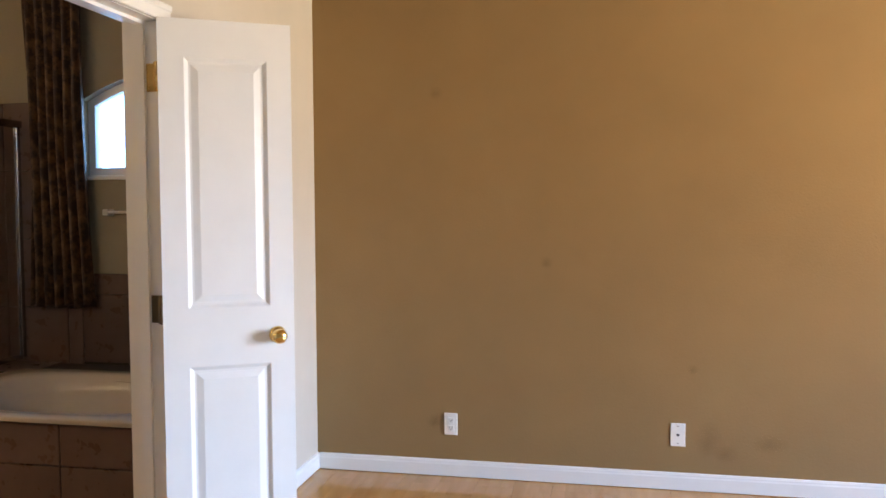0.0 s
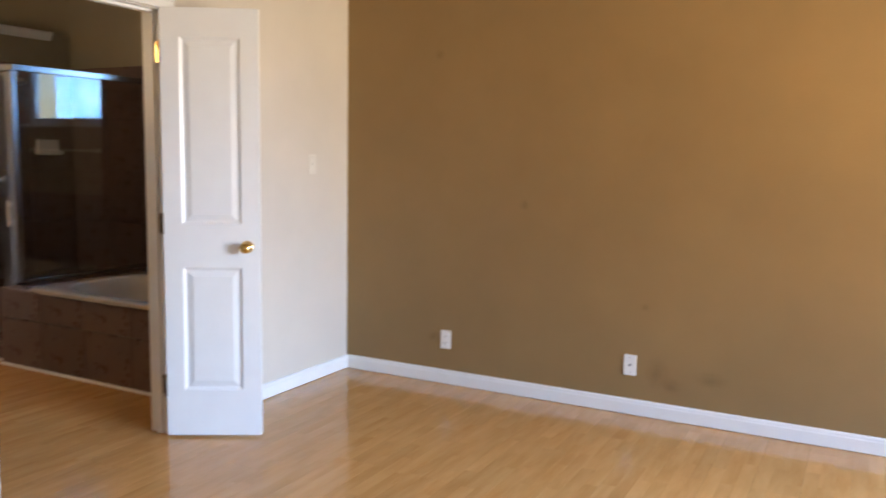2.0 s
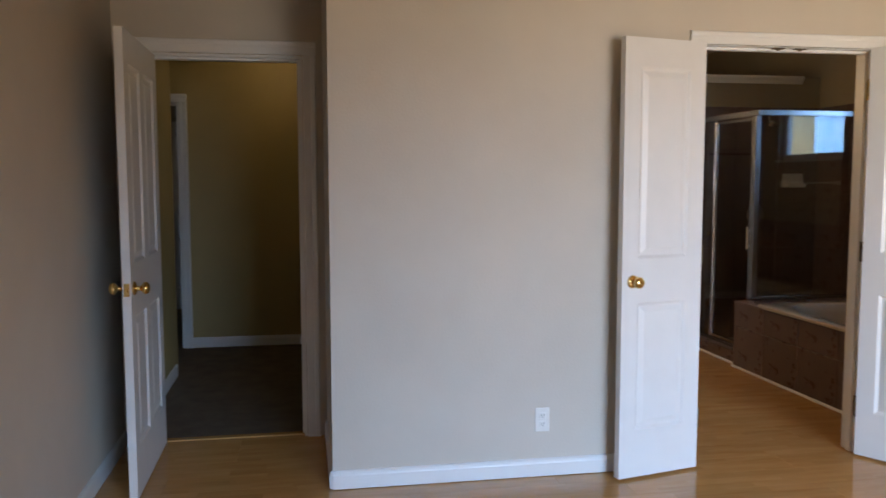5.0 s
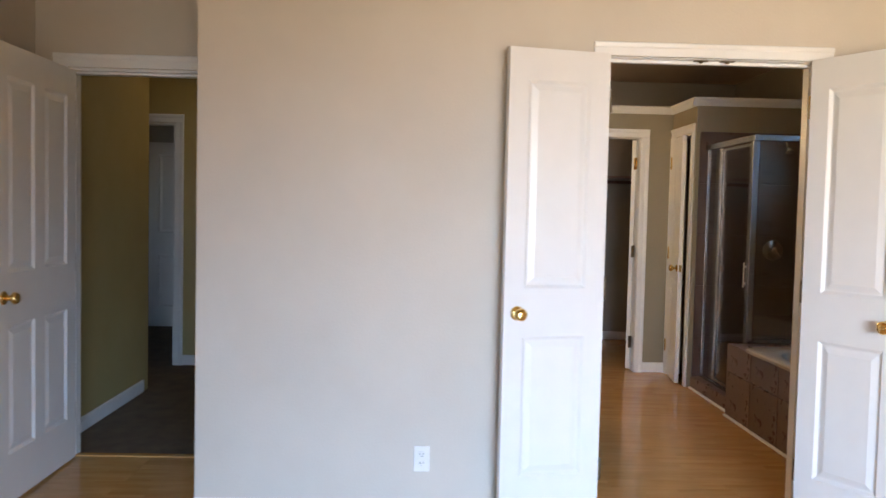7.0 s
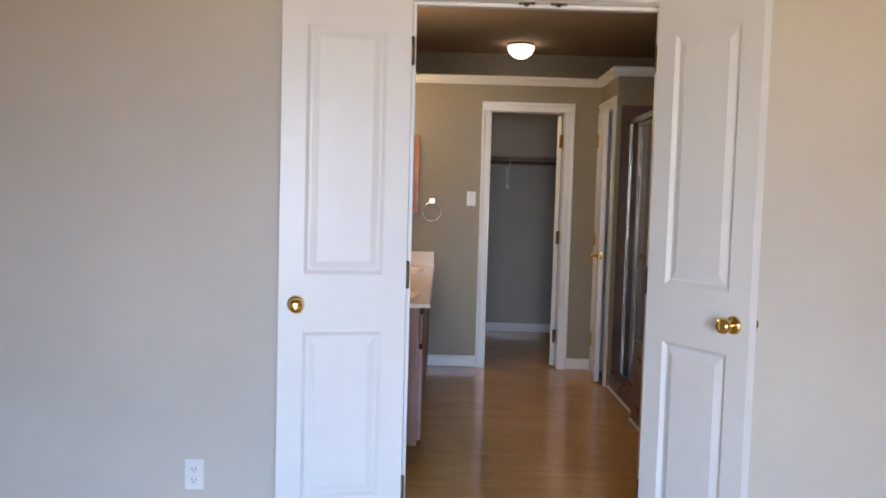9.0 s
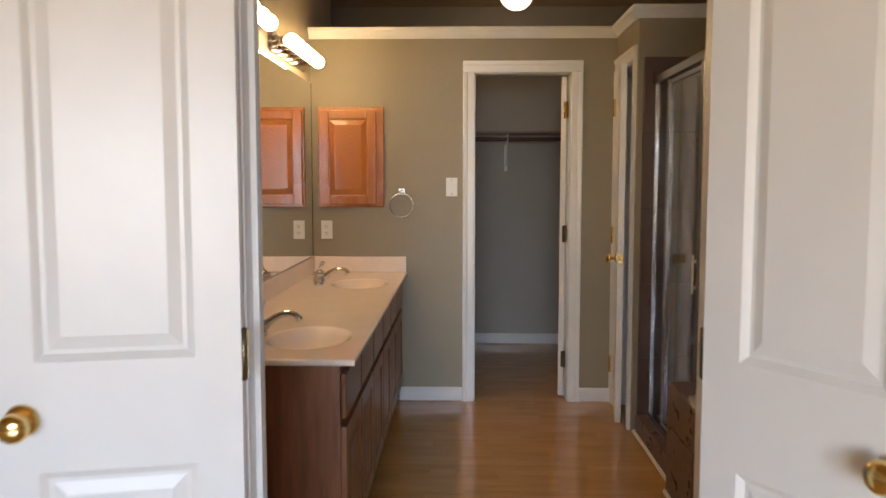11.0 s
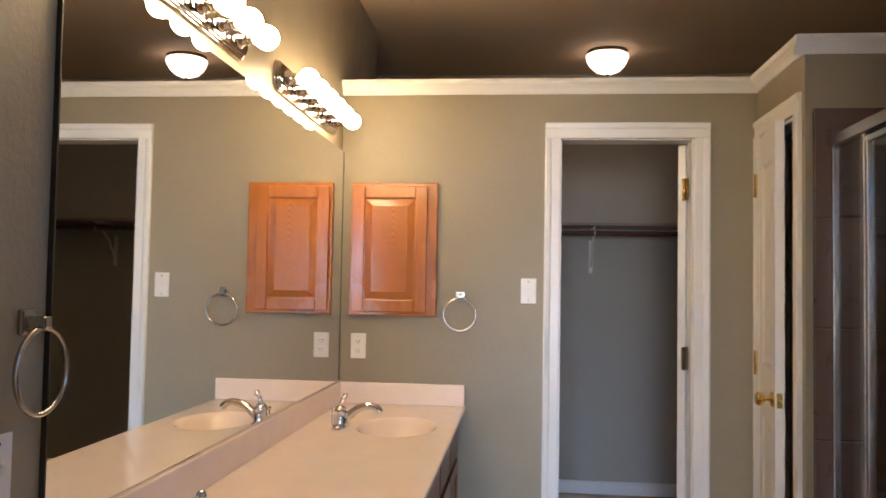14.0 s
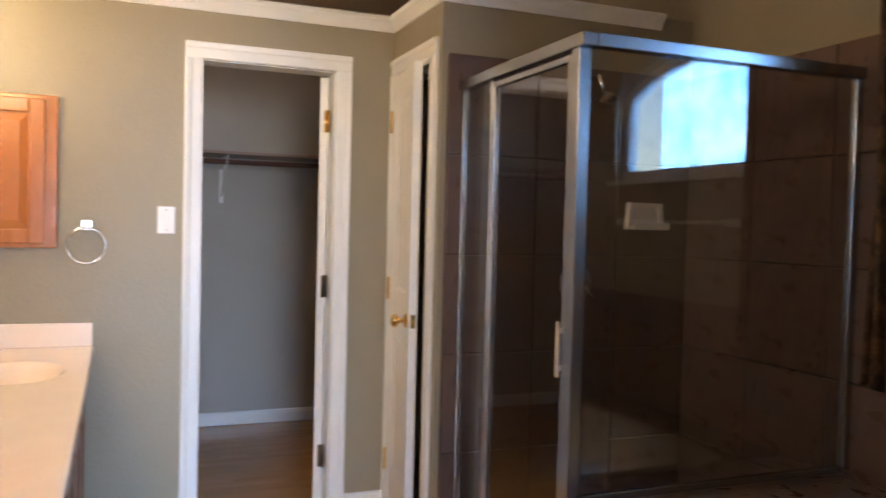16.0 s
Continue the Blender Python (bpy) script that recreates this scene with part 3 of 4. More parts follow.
right_door = panel_door("door_2", "white two-panel half of a double door, standing open", 0.45, 2.03, RIGHT_DOOR, two, (-1, 1), 0.02, top=BRASS)
for hz, hm in ((0.252, OLDBRASS), (1.042, OLDBRASS), (1.842, BRASS)):
    hb = bmesh.new()
    bevel_box(hb, W - .046, W - .004, DR - .0085, DR - .0054, hz - .048, hz + .048, .001)
    for sx, sz in ((-.036, -.034), (-.014, 0), (-.036, .034)):
        lathe(hb, [(0, .0012), (.003, .001), (.0035, 0)], 8, pose(W + sx, DR - .0085, hz + sz, 90))
    hb.transform(RIGHT_DOOR.inverted())
    part("hinge_leaf", hb, hm, right_door, "metal hinge leaf screwed to the door lining")
four = [(0.10, 0.35, 0.22, 0.80), (0.45, 0.70, 0.22, 0.80), (0.10, 0.35, 1.03, 1.89), (0.45, 0.70, 1.03, 1.89)]
panel_door("door_3", "white four-panel entry door swung open into the room", 0.80, 2.03,
           pose(EX + 0.012, EY0 + 0.012, 0.012, 0, 0, 0.4) @ Matrix.Diagonal((1, -1, 1, 1)) @ pose(0, -0.035, 0), four, (-1, 1), 0.02)
narrow = [(0.085, 0.34, 0.225, 0.825), (0.085, 0.34, 1.03, 1.86)]
narrow_door = panel_door("door_4", "narrow white panel door standing slightly ajar", 0.425, 1.99,
           pose(-4.786, TY - 0.006, 0.012, 0, 0, -8.5), narrow, (-1,), -0.004, knob_in=0.045, t=0.034, hmat=BRASS)
lb = bmesh.new()
bevel_box(lb, 0.4252, 0.4270, 0.006, 0.028, 0.897, 0.953, 0.0006)
lathe(lb, [(0, .010), (.006, .009), (.0075, .0)], 12, pose(0.4265, 0.017, 0.925, 0, 90))
part("latch", lb, BRASS, narrow_door, "brass latch plate on the door edge")
clo = [(0.09, 0.46, 0.225, 0.825), (0.09, 0.46, 1.03, 1.86)]
CLOSET_DOOR = pose(CW - 0.085, 2.664, 0.012, 0, 0, 146)
closet_door = panel_door("door_5", "white closet door open into the closet", 0.55, 1.99, CLOSET_DOOR, clo, (-1,), 0.004)
for hz, hm in ((0.25, OLDBRASS), (1.04, OLDBRASS), (1.80, BRASS)):
    hb = bmesh.new()
    box(hb, CW - .084, CW - .040, 2.6615, 2.6655, hz - .048, hz + .048)
    lathe(hb, [(0, -.052), (.007, -.050), (.007, .050), (0, .052)], 10, pose(CW - 0.080, 2.655, hz))
    hb.transform(CLOSET_DOOR.inverted())
    part("hinge", hb, hm, closet_door, "metal butt hinge on the door lining")
panel_door("door_6", "white door standing ajar in the dim far room", 0.75, 2.02,
           pose(-6.9, -2.17, 0.012, 0, 0, 90), [(0.1, 0.65, 0.22, 0.8), (0.1, 0.65, 1.03, 1.89)], (-1,), 0.0)


def catch(y):
    bm = bmesh.new()
    bevel_box(bm, W - .046, W - .018, y - .030, y + .030, DH - .0085, DH - .0052, .0012)
    lathe(bm, [(0, -.008), (.007, -.006), (.010, -.001), (.011, .001)], 16, pose(W - 0.032, y, DH - 0.009))
    solid("ball_catch", bm, OLDBRASS, "small dark metal strike plate under the door head", "door catch", group="catches over the double door")


catch(2.022)
catch(2.138)

# ---------------------------------------------------------------- plates on walls


def plate(name, label, category, at, slots, mat=PLASTIC):
    """Cover plate in the local xz plane, facing -y."""
    bm = bmesh.new()
    bevel_box(bm, -0.035, 0.035, -0.006, 0, -0.057, 0.057, 0.003)
    ob = solid(name, bm, mat, label, category, at=at)
    if slots == "outlet":
        for z in (-0.020, 0.020):
            bm = bmesh.new()
            bevel_box(bm, -0.017, 0.017, -0.009, -0.005, z - 0.014, z + 0.014, 0.003)
            r = part("socket", bm, PLASTIC, ob)
            bm = bmesh.new()
            for x in (-0.007, 0.007):
                box(bm, x - .0012, x + .0012, -0.0098, -0.008, z - 0.002, z + 0.007)
            box(bm, -.002, .002, -0.0098, -0.008, z - 0.010, z - 0.006)
            part("slots", bm, DARK, r, "dark contact slots")
    elif slots == "jack":
        bm = bmesh.new()
        box(bm, -.006, .006, -0.0085, -0.005, -.005, .005)
        part("jack", bm, DARK, ob, "dark cable jack")
    elif slots == "switch":
        bm = bmesh.new()
        bevel_box(bm, -.006, .006, -0.016, -0.005, -.004, .012, .002)
        part("toggle", bm, mat, ob)
    for z in (-0.042, 0.042):
        if slots != "outlet":
            bm = bmesh.new()
            lathe(bm, [(0, .0012), (.003, .001), (.003, 0)], 10, pose(0, -0.006, z, 90))
            part("screw", bm, ALU, ob)
    return ob


plate("outlet", "white duplex outlet on the brown wall", "outlet", pose(-0.717, NB, 0.275), "outlet")
plate("cable_plate", "white cable plate on the brown wall", "wall plate", pose(0.414, NB, 0.275), "jack")
plate("outlet", "white duplex outlet on the brown wall", "outlet", pose(1.74, NB, 0.29), "outlet")
plate("outlet", "white duplex outlet on the cream wall", "outlet", pose(W, 0.845, 0.275, 0, 0, 90), "outlet")
plate("light_switch", "ivory toggle switch on the cream wall", "switch", pose(W, 3.648, 1.32, 0, 0, 90), "switch", IVORY)
plate("light_switch", "white toggle switch beside the closet doorway", "switch", pose(CW, 1.963, 1.330, 0, 0, 90), "switch")
plate("outlet", "white duplex outlet beside the mirror", "outlet", pose(CW, 1.195, 1.068, 0, 0, 90), "outlet")
plate("light_switch", "white toggle switch on the olive wall below a towel ring", "switch", pose(-2.43, S, 1.042, 0, 0, 180), "switch")

# ---------------------------------------------------------------- vanity
VX0, VX1, VY, VZ = CW + 0.002, -2.418, 1.660, 0.787


def vanity():
    """Cabinet carcass open at the top for the bowls, with framed doors and drawer fronts."""
    v = base("vanity_cabinet", pose(VX0, S, 0), "brown oak double vanity cabinet with drawers and doors", "vanity")
    length, fy = VX1 - VX0, VY - S - 0.02
    bm = bmesh.new()
    box(bm, 0, length, 0.002, fy, 0.10, 0.68)
    box(bm, 0, length, fy - 0.012, fy, 0.68, VZ)
    box(bm, 0, 0.02, 0.002, fy - 0.012, 0.68, VZ)
    box(bm, length - 0.02, length, 0.002, fy - 0.012, 0.68, VZ)
    part("body", bm, VANITY, v)
    bm = bmesh.new()
    box(bm, 0, length, 0.002, fy - 0.07, 0.001, 0.098)
    part("toe_kick", bm, VANITY, v)
    n = 6
    u = length / n
    for i in range(n):
        x0, x1 = i * u + 0.014, (i + 1) * u - 0.014
        bm = bmesh.new()
        bevel_box(bm, x0, x1, fy + .001, fy + 0.019, 0.605, 0.755, 0.006)
        part("drawer_front", bm, VANITY, v)
        w, h = x1 - x0, 0.455
        bm = door_leaf(w, h, 0.018, [(0.055, w - 0.055, 0.055, h - 0.055)])
        part("cabinet_door", bm, VANITY, v, at=pose(x0, fy + .001, 0.125))


vanity()
SINKS = [(-4.28, 1.465), (-2.765, 1.478)]
SA, SB = 0.205, 0.146


def worktop():
    """Moulded marble top with two oval bowls in one piece, back and side splash."""
    bm = bmesh.new()
    x0, x1, y0, y1, z = VX0, -2.402, S + 0.002, 1.684, 0.808
    cuts = [x0, (SINKS[0][0] + SINKS[1][0]) / 2 - .3, (SINKS[0][0] + SINKS[1][0]) / 2 + .3, x1]
    n = 48
    for (cx, cy), (a, b) in zip(SINKS, ((cuts[0], cuts[1]), (cuts[2], cuts[3]))):
        outer, rim = [], []
        for i in range(n):
            an = 2 * math.pi * i / n
            c, s = math.cos(an), math.sin(an)
            k = min((b - cx) / c if c > 1e-6 else (a - cx) / c if c < -1e-6 else 1e9, (y1 - cy) / s if s > 1e-6 else (y0 - cy) / s if s < -1e-6 else 1e9)
            outer.append((cx + k * c, cy + k * s))
        for cxn, cyn in ((a, y0), (a, y1), (b, y0), (b, y1)):
            i = min(range(n), key=lambda q: (outer[q][0] - cxn) ** 2 + (outer[q][1] - cyn) ** 2)
            outer[i] = (cxn, cyn)
        ro = [bm.verts.new((*p, z)) for p in outer]
        rings = [ro]
        for f, dz in ((1.08, 0), (1.05, -0.0008), (1.02, -0.003), (0.985, -0.007), (0.94, -0.016), (0.87, -0.030), (0.76, -0.052), (0.60, -0.076), (0.40, -0.092), (0.20, -0.099), (0.08, -0.100)):
            rings.append([bm.verts.new((cx + SA * f * math.cos(2 * math.pi * i / n), cy + SB * f * math.sin(2 * math.pi * i / n), z + dz)) for i in range(n)])
        for k, (p, q) in enumerate(zip(rings, rings[1:])):
            for i in range(n):
                j = (i + 1) % n
                bm.faces.new((p[i], p[j], q[j], q[i])).smooth = k > 0
        bm.faces.new(rings[-1])
    bm.faces.new([bm.verts.new(p) for p in ((cuts[1], y0, z), (cuts[2], y0, z), (cuts[2], y1, z), (cuts[1], y1, z))])
    lip = [(0, 0), (0.006, -0.003), (0.008, -0.008), (0.008, -0.016), (0.004, -0.020), (-0.01, -0.020)]
    sweep(bm, lip + [(-0.01, -0.002)], (x0, y1, z), (x1, y1, z), (0, 1, 0), (0, 0, 1))
    sweep(bm, lip + [(-0.01, -0.002)], (x1, y0, z), (x1, y1 + .008, z), (1, 0, 0), (0, 0, 1))
    top = solid("countertop", bm, MARBLE, "ivory cultured-marble vanity top with two oval bowls", "countertop")
    for name, b in (("backsplash", (x0 + .021, x1, y0, y0 + 0.02)), ("side_splash", (x0, x0 + 0.02, y0, y1))):
        bm = bmesh.new()
        bevel_box(bm, *b, z + 0.0005, z + 0.097, 0.004)
        part(name, bm, MARBLE, top)
    for cx, cy in SINKS:
        bm = bmesh.new()
        lathe(bm, [(0, .003), (.016, .003), (.021, 0), (.021, -.004), (0, -.004)], 20, pose(cx, cy, z - 0.099))
        solid("sink_drain", bm, CHROME, "round chrome drain in a wash basin", "drain", group="basin drains")


worktop()


def faucet(cx, cy):
    """Centre-set tap: oval base, domed body, arched spout, short ball lever and a lift rod."""
    f = base("faucet", pose(cx, cy, 0.808), "chrome single-lever basin faucet with arched spout", "faucet", "basin faucets")
    bm = bmesh.new()
    n = 28
    rings = []
    for k, z in ((1.0, 0), (1.0, .008), (.93, .014), (.70, .019)):
        rings.append([bm.verts.new((.072 * k * math.copysign(abs(math.cos(q)) ** .7, math.cos(q)), .027 * k * math.copysign(abs(math.sin(q)) ** .8, math.sin(q)), z)) for q in (2 * math.pi * i / n for i in range(n))])
    for p, q in zip(rings, rings[1:]):
        for i in range(n):
            j = (i + 1) % n
            bm.faces.new((p[i], p[j], q[j], q[i])).smooth = True
    bm.faces.new(rings[0][::-1])
    bm.faces.new(rings[-1])
    part("base_plate", bm, CHROME, f)
    bm = bmesh.new()
    lathe(bm, [(0, .004), (.031, .006), (.030, .022), (.026, .040), (.024, .054), (.0255, .058), (.0255, .064), (.021, .076), (.012, .083), (0, .085)], 22)
    part("body", bm, CHROME, f)
    bm = bmesh.new()
    pts = [(0, .010, .030), (0, .034, .050), (0, .060, .071), (0, .088, .084), (0, .112, .087), (0, .134, .082), (0, .148, .070), (0, .151, .060)]
    tube(bm, pts, [.019, .0165, .0145, .013, .0125, .013, .014, .0135], 14)
    part("spout", bm, CHROME, f)
    bm = bmesh.new()
    tube(bm, [(0, .000, .080), (0, .003, .094), (0, .008, .108), (0, .014, .117)], [.0105, .0075, .0070, .0085], 12)
    lathe(bm, [(0, .012), (.008, .009), (.011, 0), (.008, -.009), (0, -.012)], 14, pose(0, .017, .121))
    part("lever", bm, CHROME, f)
    bm = bmesh.new()
    tube(bm, [(0, -.034, .002), (0, -.034, .060)], .0028, 8)
    lathe(bm, [(0, .010), (.005, .008), (.0065, .002), (.004, -.004), (0, -.006)], 12, pose(0, -.034, .064))
    part("lift_rod", bm, CHROME, f)


faucet(-4.20, 1.262)
faucet(-2.755, 1.295)

# ---------------------------------------------------------------- mirror, cabinet, rings, lamps
MX0, MX1, MZ0, MZ1 = CW + 0.010, -2.555, 0.908, 1.955


def wall_mirror():
    bm = bmesh.new()
    box(bm, MX0, MX1, S + 0.003, S + 0.009, MZ0, MZ1)
    bm.faces.ensure_lookup_table()
    for f in bm.faces:
        f.material_index = 0 if f.normal.y > 0.5 or f.calc_center_median().y > S + 0.0085 else 1
    glass = solid("wall_mirror", bm, [MIRROR, DARK], "large frameless mirror above the double vanity", "mirror")
    for x in (MX0 - 0.0055, MX1 + 0.0005):
        bm = bmesh.new()
        box(bm, x, x + 0.005, S + 0.0005, S + 0.0105, MZ0, MZ1)
        part("edge_strip", bm, DARK, glass, "thin dark edge of the mirror")


wall_mirror()


def medicine_cabinet():
    y0, y1, z0, z1 = 1.152, 1.550, 1.207, 1.812
    c = base("medicine_cabinet", pose(CW, (y0 + y1) / 2, z0), "golden oak medicine cabinet with a raised-panel door", "cabinet")
    w, h = (y1 - y0) / 2, z1 - z0
    bm = bmesh.new()
    bevel_box(bm, 0.001, 0.022, -w, w, 0, h, 0.004)
    part("face_frame", bm, OAK, c)
    a, b = -w + 0.012, w - 0.045
    d0, d1 = 0.018, h - 0.018
    bm = bmesh.new()
    box(bm, 0.023, 0.030, a + .04, b - .04, d0 + .04, d1 - .04)
    for p0, p1, q0, q1 in ((a, a + .055, d0, d1), (b - .055, b, d0, d1), (a + .055, b - .055, d0, d0 + .055), (a + .055, b - .055, d1 - .055, d1)):
        bevel_box(bm, 0.023, 0.042, p0, p1, q0, q1, 0.004)
    door = part("door", bm, OAK, c)
    bm = bmesh.new()
    p0, p1, q0, q1 = a + .06, b - .06, d0 + .06, d1 - .06
    lo = [bm.verts.new((0.030, y, z)) for y, z in ((p0, q0), (p1, q0), (p1, q1), (p0, q1))]
    k = 0.03
    hi = [bm.verts.new((0.039, y, z)) for y, z in ((p0 + k, q0 + k), (p1 - k, q0 + k), (p1 - k, q1 - k), (p0 + k, q1 - k))]
    for i in range(4):
        j = (i + 1) % 4
        bm.faces.new((lo[i], lo[j], hi[j], hi[i]))
    bm.faces.new(hi)
    part("raised_panel", bm, OAKPANEL, door)


medicine_cabinet()


def towel_ring(at):
    """Wall ring, built facing +x."""
    r = base("towel_ring", at, "chrome towel ring hanging from a square wall post", "towel ring", "towel rings")
    bm = bmesh.new()
    bevel_box(bm, 0.001, 0.012, -.022, .022, -.022, .022, .004)
    bevel_box(bm, 0.011, 0.045, -.012, .012, -.012, .010, .004)
    part("post", bm, RINGMETAL, r)
    bm = bmesh.new()
    n = 40
    rad, c = 0.072, (0.036, 0, -0.082)
    ring_pts = [(c[0], c[1] + rad * math.sin(2 * math.pi * i / n), c[2] + rad * math.cos(2 * math.pi * i / n)) for i in range(n + 1)]
    tube(bm, ring_pts, 0.0048, 10)
    part("ring", bm, RINGMETAL, r)


towel_ring(pose(CW, 1.658, 1.302))
towel_ring(pose(-2.490, S, 1.277, 0, 0, 90))


def light_bar(x0, x1):
    """Chrome vanity strip with six bare globe bulbs."""
    zc, w = 2.046, (x1 - x0) / 2
    b = base("vanity_light", pose((x0 + x1) / 2, S, zc), "chrome vanity light bar with six lit globe bulbs", "light fixture", "vanity light bars")
    bm = bmesh.new()
    for y0, y1, ins in ((0.001, 0.011, 0), (0.011, 0.017, 0.006), (0.017, 0.022, 0.013)):
        ww, hh, rad = w - ins, 0.056 - ins, 0.044 - ins
        ends = [(sx * (ww - rad) + rad * math.cos(q), sz * (hh - rad) + rad * math.sin(q))
                for sx, sz, q0 in ((1, -1, -90), (1, 1, 0), (-1, 1, 90), (-1, -1, 180)) for q in (radians(q0 + 15 * i) for i in range(7))]
        lo = [bm.verts.new((x, y0, z)) for x, z in ends]
        hi = [bm.verts.new((x * (1 - .004 / ww), y1, z * (1 - .004 / hh))) for x, z in ends]
        for i in range(len(ends)):
            j = (i + 1) % len(ends)
            bm.faces.new((lo[i], lo[j], hi[j], hi[i])).smooth = True
        bm.faces.new(lo[::-1])
        bm.faces.new(hi)
    part("back_plate", bm, CHROME, b)
    for i in range(6):
        x = -w + 0.085 + i * (2 * w - 0.17) / 5
        bm = bmesh.new()
        lathe(bm, [(.031, .021), (.031, .026), (.024, .031), (.021, .052), (.023, .056), (.023, .062), (.016, .066), (0, .066)], 16, pose(x, 0, 0, -90))
        cup = part("socket", bm, CHROME, b)
        bm = bmesh.new()
        prof = [(.014, .060)] + [(.036 * math.sin(radians(a)), .100 - .036 * math.cos(radians(a))) for a in range(25, 181, 15)]
        lathe(bm, prof, 16, pose(x, 0, 0, -90))
        part("bulb", bm, BULB, cup, "lit round globe bulb")


light_bar(-3.495, -2.615)
light_bar(-4.665, -3.785)


def dome_light(at, k, label, glow):
    d = base("ceiling_light", at, label, "ceiling light")
    bm = bmesh.new()
    lathe(bm, [(0, 0), (.150 * k, 0), (.156 * k, -.006), (.154 * k, -.016), (.146 * k, -.020), (0, -.020)], 32)
    part("canopy", bm, OLDBRASS, d)
    bm = bmesh.new()
    lathe(bm, [(.144 * k, -.018), (.158 * k, -.024), (.160 * k, -.034), (.150 * k, -.062), (.126 * k, -.094), (.085 * k, -.122), (.035 * k, -.138), (0, -.140)], 32)
    part("shade", bm, glow, d, "frosted white glass bowl")
    bm = bmesh.new()
    lathe(bm, [(0, -.138), (.010, -.140), (.008, -.150), (0, -.153)], 12)
    part("finial", bm, OLDBRASS, d)


dome_light(pose(-6.1, 2.43, CB), 0.80, "round glass dome ceiling light, lit, above the closet", DOME)
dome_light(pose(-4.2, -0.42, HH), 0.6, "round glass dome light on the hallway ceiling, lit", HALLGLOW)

# ---------------------------------------------------------------- closet


def closet_shelf():
    bm = bmesh.new()
    bevel_box(bm, -6.618, -6.290, 0.22, 3.748, 1.738, 1.756, 0.002)
    s = solid("closet_shelf", bm, plain("mauve_shelf_paint", (0.30, 0.22, 0.19), 0.5), "painted wooden shelf along the closet wall", "shelf")
    bm = bmesh.new()
    box(bm, -6.618, -6.602, 0.22, 3.748, 1.66, 1.737)
    part("cleat", bm, CLOSET, s)
    bm = bmesh.new()
    tube(bm, [(-6.345, 0.22, 1.694), (-6.345, 3.748, 1.694)], 0.016, 14)
    solid("closet_rod", bm, plain("dark_wood_rod", (0.12, 0.06, 0.045), 0.45), "dark wooden hanging rod below the shelf", "closet rod")
    for y in (2.385, 3.13):
        bm = bmesh.new()
        box(bm, -6.617, -6.612, y - .012, y + .012, 1.445, 1.737)
        box(bm, -6.612, -6.320, y - .0035, y + .0035, 1.725, 1.737)
        tube(bm, [(-6.613, y, 1.49), (-6.510, y, 1.63), (-6.360, y, 1.72)], 0.007, 8)
        tube(bm, arc_pts((-6.345, y, 1.694), 0.021, 150, 390, 10), 0.004, 6)
        solid("shelf_bracket", bm, WHITE, "white metal bracket under shelf and rod", "bracket", group="closet shelf brackets")


closet_shelf()

# ---------------------------------------------------------------- shower
SY, SX, SZ = 3.052, -3.322, 1.912
DECK = 0.50


def bars(name, spans, mat, parent, r=0.003):
    for s in spans:
        bm = bmesh.new()
        bevel_box(bm, *s, r)
        part(name, bm, mat, parent)


def shower():
    s = base("shower_enclosure", pose(0, 0, 0), "framed glass shower enclosure with brushed metal posts", "shower")
    mull = -3.955
    bars("post", [(TX + .012, TX + .030, SY - .012, SY + .012, 0.115, SZ - .04), (mull - .010, mull + .010, SY - .013, SY + .013, 0.115, SZ - .04),
                  (SX - .05, SX - .006, SY - .020, SY + .022, DECK + .02, SZ - .04), (SX - .012, SX + .012, NT - .045, NT - .013, DECK + .02, SZ - .04)], ALU, s)
    bars("rail", [(TX + .012, SX + .022, SY - .024, SY + .024, SZ - .04, SZ), (SX - .024, SX + .024, SY + .025, NT - .012, SZ - .04, SZ),
                  (TX + .037, SX - .051, SY - .016, SY + .016, 0.098, 0.122), (SX - .012, SX + .012, SY + .023, NT - .046, DECK + .012, DECK + .036)], ALU, s)
    for a in ((TX + .031, mull - .011, SY - .003, SY + .003, .123, SZ - .041), (SX - .003, SX + .003, SY + .023, NT - .046, DECK + .037, SZ - .041)):
        bm = bmesh.new()
        box(bm, *a)
        part("pane", bm, GLASS, s, "dark clear glass panel")
    bm = bmesh.new()
    x0, x1, z0, z1 = mull + .014, SX - .054, .128, SZ - .05
    for b in ((x0, x0 + .02, z0, z1), (x1 - .03, x1, z0, z1), (x0 + .02, x1 - .03, z0, z0 + .022), (x0 + .02, x1 - .03, z1 - .022, z1)):
        bevel_box(bm, b[0], b[1], SY - .012, SY + .012, b[2], b[3], .003)
    d = part("door", bm, ALU, s, "framed glass shower door")
    bm = bmesh.new()
    box(bm, x0 + .02, x1 - .03, SY - .003, SY + .003, z0 + .022, z1 - .022)
    part("pane", bm, GLASS, d)
    bm = bmesh.new()
    bevel_box(bm, x1 - .030, x1 - .014, SY - .030, SY - .022, .88, 1.05, .003)
    box(bm, x1 - .027, x1 - .017, SY - .023, SY - .011, .90, .915)
    box(bm, x1 - .027, x1 - .017, SY - .023, SY - .011, 1.015, 1.03)
    part("handle", bm, PLASTIC, d, "pale pull handle")


shower()


